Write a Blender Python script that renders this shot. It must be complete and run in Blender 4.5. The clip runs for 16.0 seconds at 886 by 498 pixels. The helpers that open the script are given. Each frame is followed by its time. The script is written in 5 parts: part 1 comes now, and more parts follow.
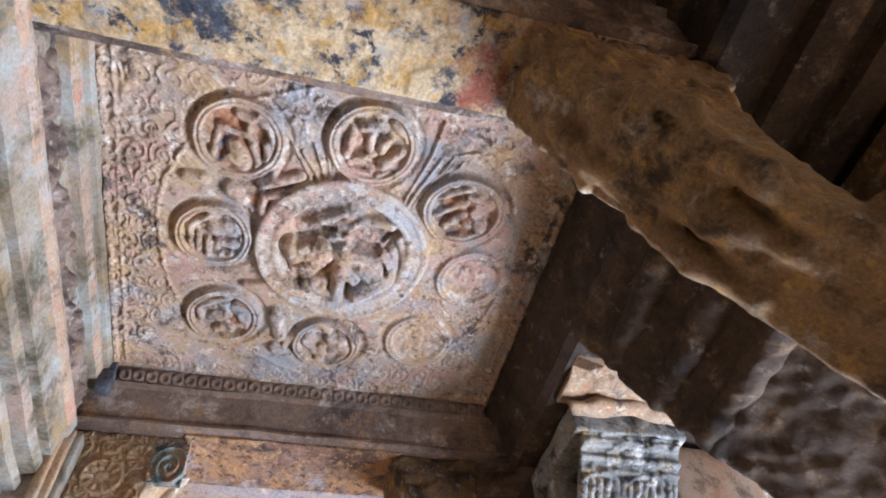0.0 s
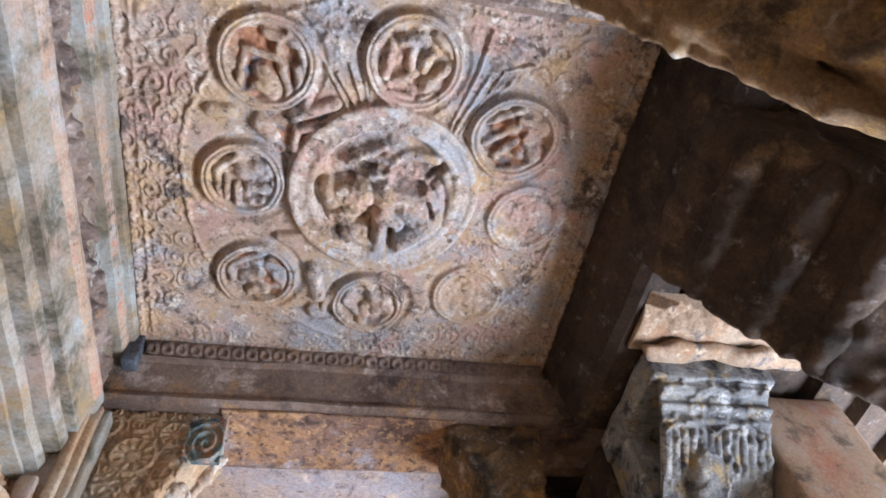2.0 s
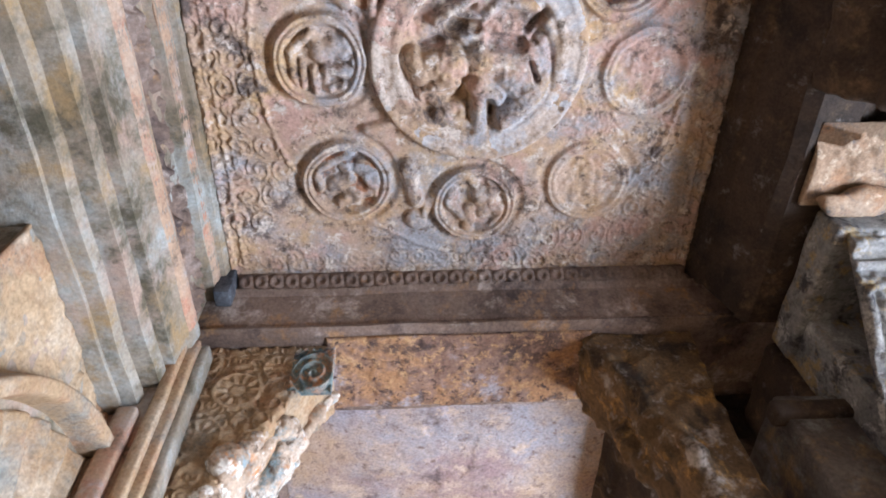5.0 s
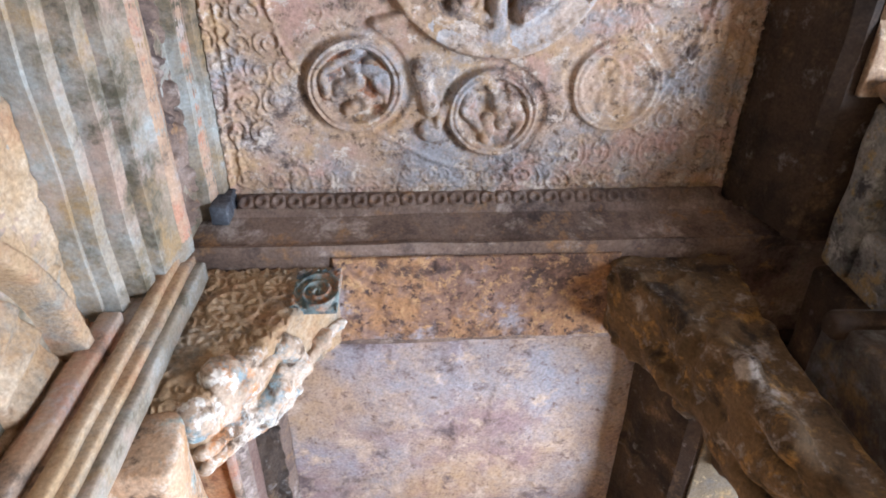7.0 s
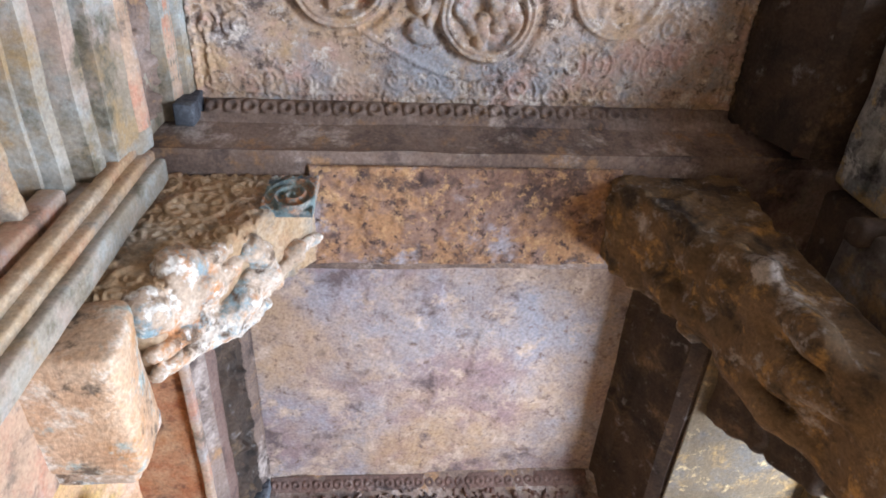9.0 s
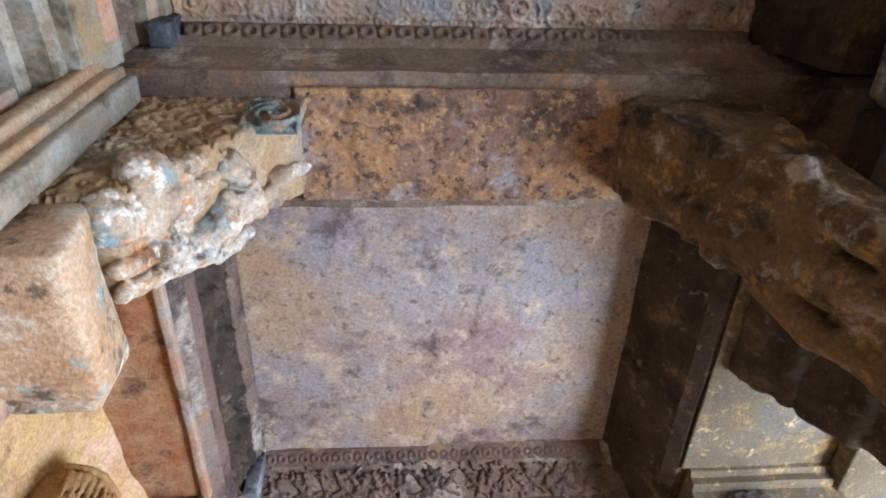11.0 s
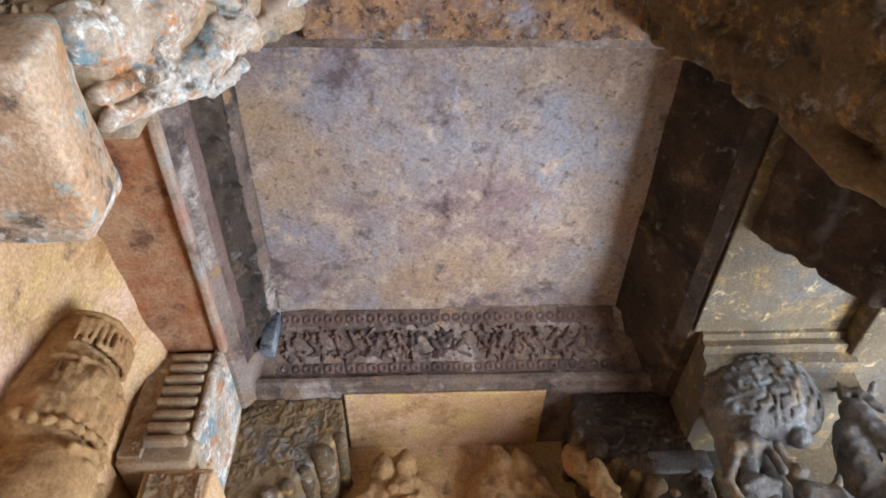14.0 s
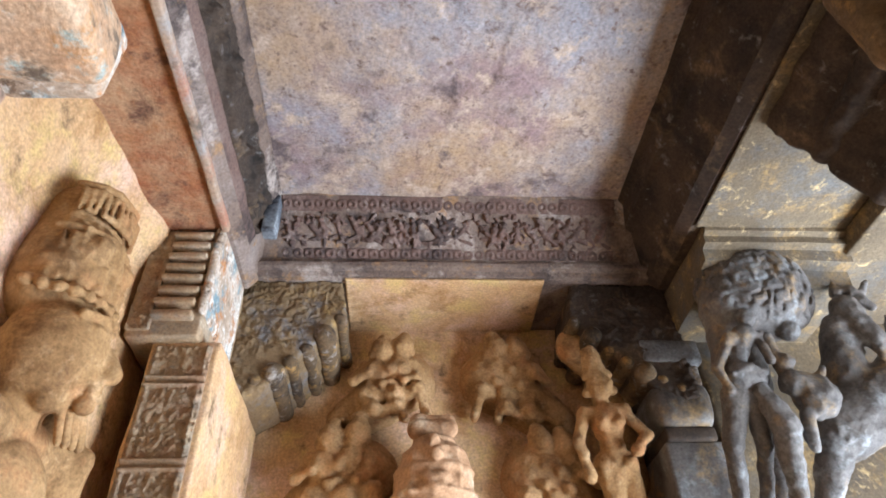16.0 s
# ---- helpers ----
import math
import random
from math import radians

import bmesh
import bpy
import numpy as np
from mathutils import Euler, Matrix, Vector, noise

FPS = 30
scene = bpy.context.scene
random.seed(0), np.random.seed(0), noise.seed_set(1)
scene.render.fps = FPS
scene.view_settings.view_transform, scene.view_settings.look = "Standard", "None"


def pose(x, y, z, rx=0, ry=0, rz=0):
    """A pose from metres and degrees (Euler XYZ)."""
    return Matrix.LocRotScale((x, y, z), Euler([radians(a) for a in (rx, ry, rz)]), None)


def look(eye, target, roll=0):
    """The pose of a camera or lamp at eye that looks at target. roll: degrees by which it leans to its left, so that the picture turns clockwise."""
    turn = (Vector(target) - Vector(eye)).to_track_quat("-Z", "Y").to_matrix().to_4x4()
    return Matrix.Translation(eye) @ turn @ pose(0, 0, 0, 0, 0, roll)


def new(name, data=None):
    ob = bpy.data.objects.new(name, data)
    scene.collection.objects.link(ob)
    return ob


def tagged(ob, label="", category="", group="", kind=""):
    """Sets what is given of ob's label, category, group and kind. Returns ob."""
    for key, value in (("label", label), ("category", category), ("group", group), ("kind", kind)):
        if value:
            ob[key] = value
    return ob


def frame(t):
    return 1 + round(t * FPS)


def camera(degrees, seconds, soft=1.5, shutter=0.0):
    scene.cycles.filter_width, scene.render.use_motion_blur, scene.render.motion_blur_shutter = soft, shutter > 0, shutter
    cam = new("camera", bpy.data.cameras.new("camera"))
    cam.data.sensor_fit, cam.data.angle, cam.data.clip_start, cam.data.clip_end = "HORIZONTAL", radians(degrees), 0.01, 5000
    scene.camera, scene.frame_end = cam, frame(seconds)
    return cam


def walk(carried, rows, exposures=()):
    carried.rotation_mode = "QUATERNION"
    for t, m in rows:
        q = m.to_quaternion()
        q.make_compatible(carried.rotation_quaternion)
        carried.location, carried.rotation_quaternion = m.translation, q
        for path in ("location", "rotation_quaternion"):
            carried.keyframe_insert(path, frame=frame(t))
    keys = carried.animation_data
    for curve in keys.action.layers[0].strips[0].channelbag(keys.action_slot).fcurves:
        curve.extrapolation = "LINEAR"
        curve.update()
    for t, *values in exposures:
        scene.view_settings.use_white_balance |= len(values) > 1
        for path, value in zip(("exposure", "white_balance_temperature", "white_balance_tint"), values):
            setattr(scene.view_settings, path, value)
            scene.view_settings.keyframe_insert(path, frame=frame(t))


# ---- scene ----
cam = camera(69.3, 16.0, soft=1.8)
PATH = [
    (0, (-0.099, 0.213, 1.806), (0.315, 1.32, 3.419), -7.9),
    (0.5, (-0.11, 0.346, 1.809), (0.261, 1.46, 3.428), -8.0),
    (1, (-0.181, 0.509, 1.841), (0.191, 1.605, 3.472), -7.5),
    (1.5, (-0.199, 0.627, 1.848), (0.183, 1.699, 3.493), -9.0),
    (2, (-0.173, 0.745, 1.852), (0.197, 1.815, 3.501), -10.2),
    (2.5, (-0.156, 0.885, 1.871), (0.128, 1.933, 3.551), -8.9),
    (3, (-0.143, 0.974, 1.882), (0.084, 2.014, 3.575), -8.8),
    (3.5, (-0.162, 1.088, 1.89), (-0.006, 2.142, 3.582), -8.3),
    (4, (-0.219, 1.226, 1.907), (-0.083, 2.296, 3.591), -7.1),
    (6.5, (-0.246, 1.831, 1.922), (-0.134, 2.862, 3.633), -7.0),
    (7, (-0.262, 1.944, 1.927), (-0.164, 2.992, 3.627), -5.8),
    (7.5, (-0.316, 2.077, 1.937), (-0.193, 3.13, 3.633), -5.7),
    (8, (-0.34, 2.175, 1.943), (-0.173, 3.214, 3.644), -7.3),
    (8.5, (-0.338, 2.261, 1.94), (-0.151, 3.293, 3.642), -8.2),
    (9, (-0.299, 2.379, 1.938), (-0.123, 3.413, 3.641), -8.0),
    (11.5, (-0.249, 2.758, 1.97), (-0.098, 3.771, 3.688), -7.8),
    (12, (-0.236, 2.779, 1.972), (-0.098, 3.845, 3.658), -6.3),
    (12.5, (-0.23, 2.836, 1.974), (-0.105, 3.95, 3.63), -5.4),
    (13, (-0.212, 2.874, 1.973), (-0.096, 4.057, 3.581), -4.7),
    (13.5, (-0.212, 2.897, 1.973), (-0.112, 4.127, 3.546), -4.4),
    (14, (-0.215, 2.908, 1.969), (-0.123, 4.206, 3.487), -3.8),
    (14.5, (-0.229, 2.924, 1.961), (-0.129, 4.284, 3.424), -2.9),
    (15, (-0.25, 2.935, 1.959), (-0.142, 4.352, 3.366), -2.8),
    (15.5, (-0.268, 2.953, 1.951), (-0.154, 4.423, 3.302), -2.5),
    (16, (-0.292, 2.975, 1.945), (-0.166, 4.493, 3.241), -2.4),
]
walk(cam, [(t, look(eye, target, roll)) for t, eye, target, roll in PATH],
     [(0, 0.94, 6400, 15), (3, 0.90, 6400, 15), (5, 0.96, 6400, 15), (7, 1.02, 6380, 14), (9, 0.92, 6350, 13), (10.3, 0.72, 6330, 10), (11.5, 0.52, 6400, 10), (12.5, 0.40, 6480, 10), (14, 0.45, 6550, 10), (15, 0.64, 6620, 10), (16, 0.80, 6500, 10)])

# ---- world, sun, large lights ----
SUN_EL, SUN_AZ = radians(52), radians(70)
world = bpy.data.worlds.new("sky")
scene.world = world
world.use_nodes = True
wn = world.node_tree.nodes
sky = wn.new("ShaderNodeTexSky")
sky.sky_type, sky.sun_disc = "NISHITA", False
sky.sun_elevation, sky.sun_rotation = SUN_EL, SUN_AZ
world.node_tree.links.new(sky.outputs[0], wn["Background"].inputs[0])
wn["Background"].inputs[1].default_value = 0.15
sun = new("sun", bpy.data.lights.new("sun", "SUN"))
sun.data.energy, sun.data.angle, sun.data.color = 4.5, radians(0.5), (1.0, 0.93, 0.82)
sun.matrix_world = look((20 * math.cos(SUN_EL), -4, 20 * math.sin(SUN_EL)), (0, 0, 0))
# daylight standing in the open front between the pillars
day = new("daylight_front", bpy.data.lights.new("daylight_front", "AREA"))
day.data.shape, day.data.size, day.data.size_y = "RECTANGLE", 5.4, 2.0
day.data.energy, day.data.color = 880.0, (0.76, 0.87, 1.0)
day.matrix_world = look((4.6, 4.0, 0.6), (-0.6, 3.7, 3.4))

# ---- small tools ----
def lattice(p, seed):
    n = (p[..., 0] * 374761393 + p[..., 1] * 668265263 + p[..., 2] * 2147483647 + seed * 144665) & 0xFFFFFFFF
    n = ((n ^ (n >> 13)) * 1274126177) & 0xFFFFFFFF
    return ((n ^ (n >> 16)) & 0xFFFF) / 65535.0


def vnoise(p, scale, seed=0):
    """Smooth noise of -1 to 1 at points p, scale in cells a metre."""
    q = np.asarray(p, float) * scale + 1000.0
    i = np.floor(q).astype(np.int64)
    f = q - i
    f = f * f * (3 - 2 * f)
    out = 0
    for a in (0, 1):
        for b in (0, 1):
            for c in (0, 1):
                w = (f[..., 0] if a else 1 - f[..., 0]) * (f[..., 1] if b else 1 - f[..., 1]) * (f[..., 2] if c else 1 - f[..., 2])
                out = out + w * lattice(i + np.array([a, b, c]), seed)
    return out * 2 - 1


def fbm(p, scale, octaves=4, seed=0):
    return sum(vnoise(p, scale * 2 ** o, seed + o) * 0.5 ** o for o in range(octaves))


def flat3(u, v):
    return np.stack([u, v, 0 * u], -1)


def smooth(a, b, x):
    t = np.clip((x - a) / (b - a), 0, 1)
    return t * t * (3 - 2 * t)


def mesh_from(name, verts, faces, mat, parent=None, label="", shade=True):
    me = bpy.data.meshes.new(name)
    me.from_pydata([tuple(v) for v in verts], [], faces)
    me.validate()
    me.update()
    if shade:
        me.polygons.foreach_set("use_smooth", [True] * len(me.polygons))
    me.materials.append(mat)
    ob = new(name, me)
    ob.parent = parent
    if label:
        tagged(ob, label)
    return ob


def relief(name, o, u_way, v_way, lu, lv, step, height, mat, parent=None, label="", thick=0.05):
    """A carved slab: a grid of size lu x lv at o, raised by height(u, v) along u_way x v_way, closed behind."""
    o, u_way, v_way = (np.array(a, float) for a in (o, u_way, v_way))
    u_way, v_way = u_way / np.linalg.norm(u_way), v_way / np.linalg.norm(v_way)
    n = np.cross(u_way, v_way)
    nu, nv = max(2, round(lu / step) + 1), max(2, round(lv / step) + 1)
    u, v = np.meshgrid(np.linspace(0, lu, nu), np.linspace(0, lv, nv), indexing="ij")
    h = height(u, v)
    p = o + u[..., None] * u_way + v[..., None] * v_way + h[..., None] * n
    verts = p.reshape(-1, 3)
    idx = np.arange(nu * nv).reshape(nu, nv)
    faces = np.stack([idx[:-1, :-1], idx[1:, :-1], idx[1:, 1:], idx[:-1, 1:]], -1).reshape(-1, 4).tolist()
    ring = np.concatenate([idx[:-1, 0], idx[-1, :-1], idx[:0:-1, -1], idx[0, :0:-1]])
    low = (o + u[..., None] * u_way + v[..., None] * v_way - thick * n).reshape(-1, 3)[ring]
    base, k = len(verts), len(ring)
    verts = np.concatenate([verts, low])
    for j in range(k):
        faces.append([int(ring[j]), base + j, base + (j + 1) % k, int(ring[(j + 1) % k])])
    faces.append([base + j for j in range(k - 1, -1, -1)])
    return mesh_from(name, verts, faces, mat, parent, label)


def stone_box(name, lo, hi, mat, parent=None, label="", r=0.02, rough=0.006, step=0.06, seed=0, shape=None):
    """A hewn block with rounded, slightly uneven edges. shape: a function that bends its points."""
    lo, hi = np.array(lo, float), np.array(hi, float)
    r = min(r, 0.45 * (hi - lo).min())
    cuts = []
    for a in range(3):
        n = max(1, int((hi[a] - lo[a] - 2 * r) / step))
        cuts.append(np.unique(np.round(np.concatenate([[lo[a], lo[a] + r * 0.3], np.linspace(lo[a] + r, hi[a] - r, n + 1), [hi[a] - r * 0.3, hi[a]]]), 6)))
    verts, faces, start = [], [], 0
    for a in range(3):
        b, c = (a + 1) % 3, (a + 2) % 3
        for side in (0, 1):
            g = np.zeros((len(cuts[b]), len(cuts[c]), 3))
            g[..., a] = (lo, hi)[side][a]
            g[..., b], g[..., c] = np.meshgrid(cuts[b], cuts[c], indexing="ij")
            idx = start + np.arange(g.shape[0] * g.shape[1]).reshape(g.shape[:2])
            f = np.stack([idx[:-1, :-1], idx[1:, :-1], idx[1:, 1:], idx[:-1, 1:]], -1).reshape(-1, 4)
            faces += (f if side else f[:, ::-1]).tolist()
            verts.append(g.reshape(-1, 3))
            start += g.shape[0] * g.shape[1]
    p = np.concatenate(verts)
    q = np.clip(p, lo + r, hi - r)
    d = p - q
    length = np.linalg.norm(d, axis=1, keepdims=True) + 1e-9
    p = q + r * d / length
    key = np.round(p, 5)
    wob = np.stack([fbm(key, 5, 4, seed + s) for s in (11, 23, 37)], -1)
    p = p + rough * wob
    if shape:
        p = shape(p)
    ob = mesh_from(name, p, faces, mat, parent, label)
    weld(ob)
    return ob


def weld(ob, dist=0.0005):
    bm = bmesh.new()
    bm.from_mesh(ob.data)
    bmesh.ops.remove_doubles(bm, verts=bm.verts, dist=dist)
    bmesh.ops.recalc_face_normals(bm, faces=bm.faces)
    bm.to_mesh(ob.data)
    bm.free()


def sweep(name, profile, start, end, along, place, mat, parent=None, label="", rough=0.005, step=0.05, seed=0):
    """A moulded length: the closed profile (a, b) carried from start to end along axis 'x' or 'y', at the offset place."""
    dense = []
    for i, (a, b) in enumerate(profile):
        a2, b2 = profile[(i + 1) % len(profile)]
        m = max(1, int(math.hypot(a2 - a, b2 - b) / 0.03))
        dense += [(a + (a2 - a) * k / m, b + (b2 - b) * k / m) for k in range(m)]
    n = max(2, int(abs(end - start) / step))
    s = np.linspace(start, end, n + 1)
    prof = np.array(dense)
    g = np.zeros((n + 1, len(prof), 3))
    if along == "y":
        g[..., 0], g[..., 1], g[..., 2] = prof[None, :, 0], s[:, None], prof[None, :, 1]
    elif along == "x":
        g[..., 0], g[..., 1], g[..., 2] = s[:, None], prof[None, :, 0], prof[None, :, 1]
    else:
        g[..., 0], g[..., 1], g[..., 2] = prof[None, :, 0], prof[None, :, 1], s[:, None]
    g += np.array(place)
    g = g + rough * np.stack([fbm(g, 4, 4, seed + k) for k in (3, 5, 7)], -1)
    idx = np.arange((n + 1) * len(prof)).reshape(n + 1, len(prof))
    nxt = np.roll(idx, -1, axis=1)
    faces = np.stack([idx[:-1], idx[1:], nxt[1:], nxt[:-1]], -1).reshape(-1, 4).tolist()
    faces += [idx[0].tolist(), idx[-1][::-1].tolist()]
    ob = mesh_from(name, g.reshape(-1, 3), faces, mat, parent, label, shade=False)
    weld(ob)
    return ob


def lathe(name, profile, centre, mat, parent=None, label="", turns=48, flutes=0, depth=0.0, rough=0.005, seed=0):
    """A turned stone: profile of (radius, height) round the upright axis at centre, with flutes."""
    dense = []
    for (r1, z1), (r2, z2) in zip(profile[:-1], profile[1:]):
        m = max(1, int(math.hypot(r2 - r1, z2 - z1) / 0.025))
        dense += [(r1 + (r2 - r1) * k / m, z1 + (z2 - z1) * k / m) for k in range(m)]
    dense.append(profile[-1])
    prof = np.array(dense)
    turns = max(turns, flutes * 6)
    th = np.linspace(0, 2 * np.pi, turns, endpoint=False)
    rad = prof[:, None, 0] * (1 - depth * (0.5 + 0.5 * np.cos(flutes * th))[None, :] * (1 if flutes else 0))
    g = np.stack([centre[0] + rad * np.cos(th), centre[1] + rad * np.sin(th), np.repeat(centre[2] + prof[:, None, 1], turns, 1)], -1)
    g = g + rough * np.stack([fbm(g, 5, 4, seed + k) for k in (3, 5, 7)], -1)
    idx = np.arange(g.shape[0] * turns).reshape(-1, turns)
    nxt = np.roll(idx, -1, axis=1)
    faces = np.stack([idx[:-1], nxt[:-1], nxt[1:], idx[1:]], -1).reshape(-1, 4).tolist()
    faces += [idx[0][::-1].tolist(), idx[-1].tolist()]
    return mesh_from(name, g.reshape(-1, 3), faces, mat, parent, label)


class Carving:
    """A sculpted lump made of limbs that flow into one another, cut out of a distance field."""

    def __init__(self, blend=0.03):
        self.limbs, self.blend, self.slabs = [], blend, []

    def limb(self, a, b, ra, rb=None, squash=(1, 1, 1)):
        self.limbs.append((np.array(a, float), np.array(b, float), ra, ra if rb is None else rb, np.array(squash, float)))
        return self

    def ball(self, a, r, squash=(1, 1, 1)):
        return self.limb(a, a, r, r, squash)

    def slab(self, field):
        """field(p): a distance of its own."""
        self.slabs.append(field)
        return self

    def make(self, name, mat, voxel=0.014, rough=0.004, seed=0, place=None, box=None, grooves=None):
        pts = np.array([q for a, b, ra, rb, s in self.limbs for q in (a - max(ra, rb) / s, a + max(ra, rb) / s, b - max(ra, rb) / s, b + max(ra, rb) / s)]) if self.limbs else np.zeros((0, 3))
        lo, hi = (pts.min(0), pts.max(0)) if len(pts) else (np.full(3, 1e9), np.full(3, -1e9))
        if box:
            lo, hi = np.minimum(lo, box[0]), np.maximum(hi, box[1])
        lo, hi = lo - 3 * voxel, hi + 3 * voxel
        n = np.ceil((hi - lo) / voxel).astype(int) + 1
        ax = [lo[k] + voxel * np.arange(n[k]) for k in range(3)]
        p = np.stack(np.meshgrid(*ax, indexing="ij"), -1)
        d = np.full(p.shape[:3], 9.0)
        for a, b, ra, rb, s in self.limbs:
            ab = (b - a) * s
            q = (p - a) * s
            t = np.clip((q @ ab) / (ab @ ab + 1e-9), 0, 1)
            e = np.linalg.norm(q - t[..., None] * ab, axis=-1) - (ra + (rb - ra) * t)
            k = self.blend
            w = np.clip(0.5 + 0.5 * (d - e) / k, 0, 1)
            d = d * (1 - w) + e * w - k * w * (1 - w)
        for field in self.slabs:
            e = field(p)
            k = self.blend * 0.6
            w = np.clip(0.5 + 0.5 * (d - e) / k, 0, 1)
            d = d * (1 - w) + e * w - k * w * (1 - w)
        d = d + rough * fbm(p, 9, 3, seed)
        if grooves:
            d = d + grooves(p)
        verts, faces = surface_net(d, lo, voxel)
        ob = mesh_from(name, verts, faces, mat)
        if place is not None:
            ob.data.transform(place)
            if place.determinant() < 0:
                ob.data.flip_normals()
        return ob


def surface_net(d, lo, voxel):
    inside = d < 0
    corners = [(a, b, c) for a in (0, 1) for b in (0, 1) for c in (0, 1)]
    sh = tuple(k - 1 for k in d.shape)

    def part_of(arr, c):
        return arr[c[0]:c[0] + sh[0], c[1]:c[1] + sh[1], c[2]:c[2] + sh[2]]

    count = sum(part_of(inside, c).astype(int) for c in corners)
    active = (count > 0) & (count < 8)
    total, hits = np.zeros(sh + (3,)), np.zeros(sh)
    for i, c in enumerate(corners):
        for axis in range(3):
            if c[axis]:
                continue
            c2 = tuple(1 if k == axis else c[k] for k in range(3))
            d1, d2 = part_of(d, c), part_of(d, c2)
            cross = (d1 < 0) != (d2 < 0)
            t = np.where(cross, d1 / np.where(cross, d1 - d2, 1), 0)
            pos = np.stack([np.full(sh, float(c[k])) if k != axis else t for k in range(3)], -1)
            total += pos * cross[..., None]
            hits += cross
    ids = np.full(sh, -1)
    cells = np.argwhere(active)
    ids[active] = np.arange(len(cells))
    verts = lo + voxel * (cells + total[active] / hits[active][:, None])
    faces = []
    for axis in range(3):
        b, c = (axis + 1) % 3, (axis + 2) % 3
        a1 = [slice(1, -1)] * 3
        a2 = list(a1)
        a1[axis], a2[axis] = slice(0, -1), slice(1, None)
        in1, in2 = inside[tuple(a1)], inside[tuple(a2)]
        for flip in (False, True):
            e = np.argwhere((in1 & ~in2) if not flip else (~in1 & in2))
            if not len(e):
                continue
            off = np.ones(3, int)
            off[axis] = 0
            e = e + off
            eb, ec = np.zeros(3, int), np.zeros(3, int)
            eb[b], ec[c] = 1, 1
            quad = [ids[tuple((e - x).T)] for x in (0 * eb, eb, eb + ec, ec)]
            q = np.stack(quad if not flip else quad[::-1], -1)
            faces += q[(q >= 0).all(1)].tolist()
    return verts, faces


# ---- materials ----
def stone(name, ramp, patches=(), grain=0.35, bump=0.5, rough=0.85, scale=1.0, fine=70):
    """Sandstone with old paint: ramp colours clouded over one another, then patches (colour, cells a metre, share 0-1, softness)."""
    mat = bpy.data.materials.new(name)
    mat.use_nodes = True
    nt = mat.node_tree
    nodes, link = nt.nodes, nt.links.new
    bsdf = nodes["Principled BSDF"]
    bsdf.inputs["Roughness"].default_value = rough
    bsdf.inputs["Specular IOR Level"].default_value = 0.25
    co = nodes.new("ShaderNodeTexCoord").outputs["Object"]

    def noise_at(cells, seed, detail=6, distortion=0.4, roughness=0.62):
        mp = nodes.new("ShaderNodeMapping")
        mp.inputs["Location"].default_value = (seed * 7.3, seed * 3.1, seed * 5.7)
        link(co, mp.inputs["Vector"])
        nz = nodes.new("ShaderNodeTexNoise")
        nz.inputs["Scale"].default_value, nz.inputs["Detail"].default_value = cells, detail
        nz.inputs["Distortion"].default_value, nz.inputs["Roughness"].default_value = distortion, roughness
        link(mp.outputs[0], nz.inputs["Vector"])
        return nz.outputs["Fac"]

    cr = nodes.new("ShaderNodeValToRGB")
    els = cr.color_ramp.elements
    for k in range(len(ramp) - 2):
        els.new(0.5)
    for k, c in enumerate(ramp):
        els[k].position = 0.3 + 0.4 * k / (len(ramp) - 1)
        els[k].color = (*c, 1)
    link(noise_at(2.2 * scale, 1, 12, 0.2, 0.68), cr.inputs[0])
    colour = cr.outputs[0]
    for k, (c, cells, share, soft) in enumerate(patches):
        m = nodes.new("ShaderNodeMapRange")
        m.interpolation_type = "SMOOTHSTEP"
        edge = 0.66 - 0.32 * share
        m.inputs["From Min"].default_value, m.inputs["From Max"].default_value = edge - soft * 0.6 - 0.012, edge + soft * 0.6 + 0.012
        link(noise_at(cells, 11 + 3 * k, 12, 0.15, 0.72), m.inputs["Value"])
        mx = nodes.new("ShaderNodeMix")
        mx.data_type = "RGBA"
        link(m.outputs[0], mx.inputs["Factor"])
        link(colour, mx.inputs["A"])
        mx.inputs["B"].default_value = (*c, 1)
        colour = mx.outputs["Result"]
    g = noise_at(fine, 41, 8, 0.2, 0.7)
    gr = nodes.new("ShaderNodeMapRange")
    gr.inputs["From Min"].default_value, gr.inputs["From Max"].default_value = 0.3, 0.7
    gr.inputs["To Min"].default_value, gr.inputs["To Max"].default_value = 1 - grain, 1 + grain
    link(g, gr.inputs["Value"])
    mul = nodes.new("ShaderNodeMix")
    mul.data_type, mul.blend_type = "RGBA", "MULTIPLY"
    mul.inputs["Factor"].default_value = 1.0
    link(colour, mul.inputs["A"])
    link(gr.outputs[0], mul.inputs["B"])
    link(mul.outputs["Result"], bsdf.inputs["Base Color"])
    add = nodes.new("ShaderNodeMath")
    add.operation = "ADD"
    link(g, add.inputs[0])
    link(noise_at(fine * 0.22, 51, 6), add.inputs[1])
    bp = nodes.new("ShaderNodeBump")
    bp.inputs["Strength"].default_value, bp.inputs["Distance"].default_value = bump, 0.012
    link(add.outputs[0], bp.inputs["Height"])
    link(bp.outputs[0], bsdf.inputs["Normal"])
    return mat


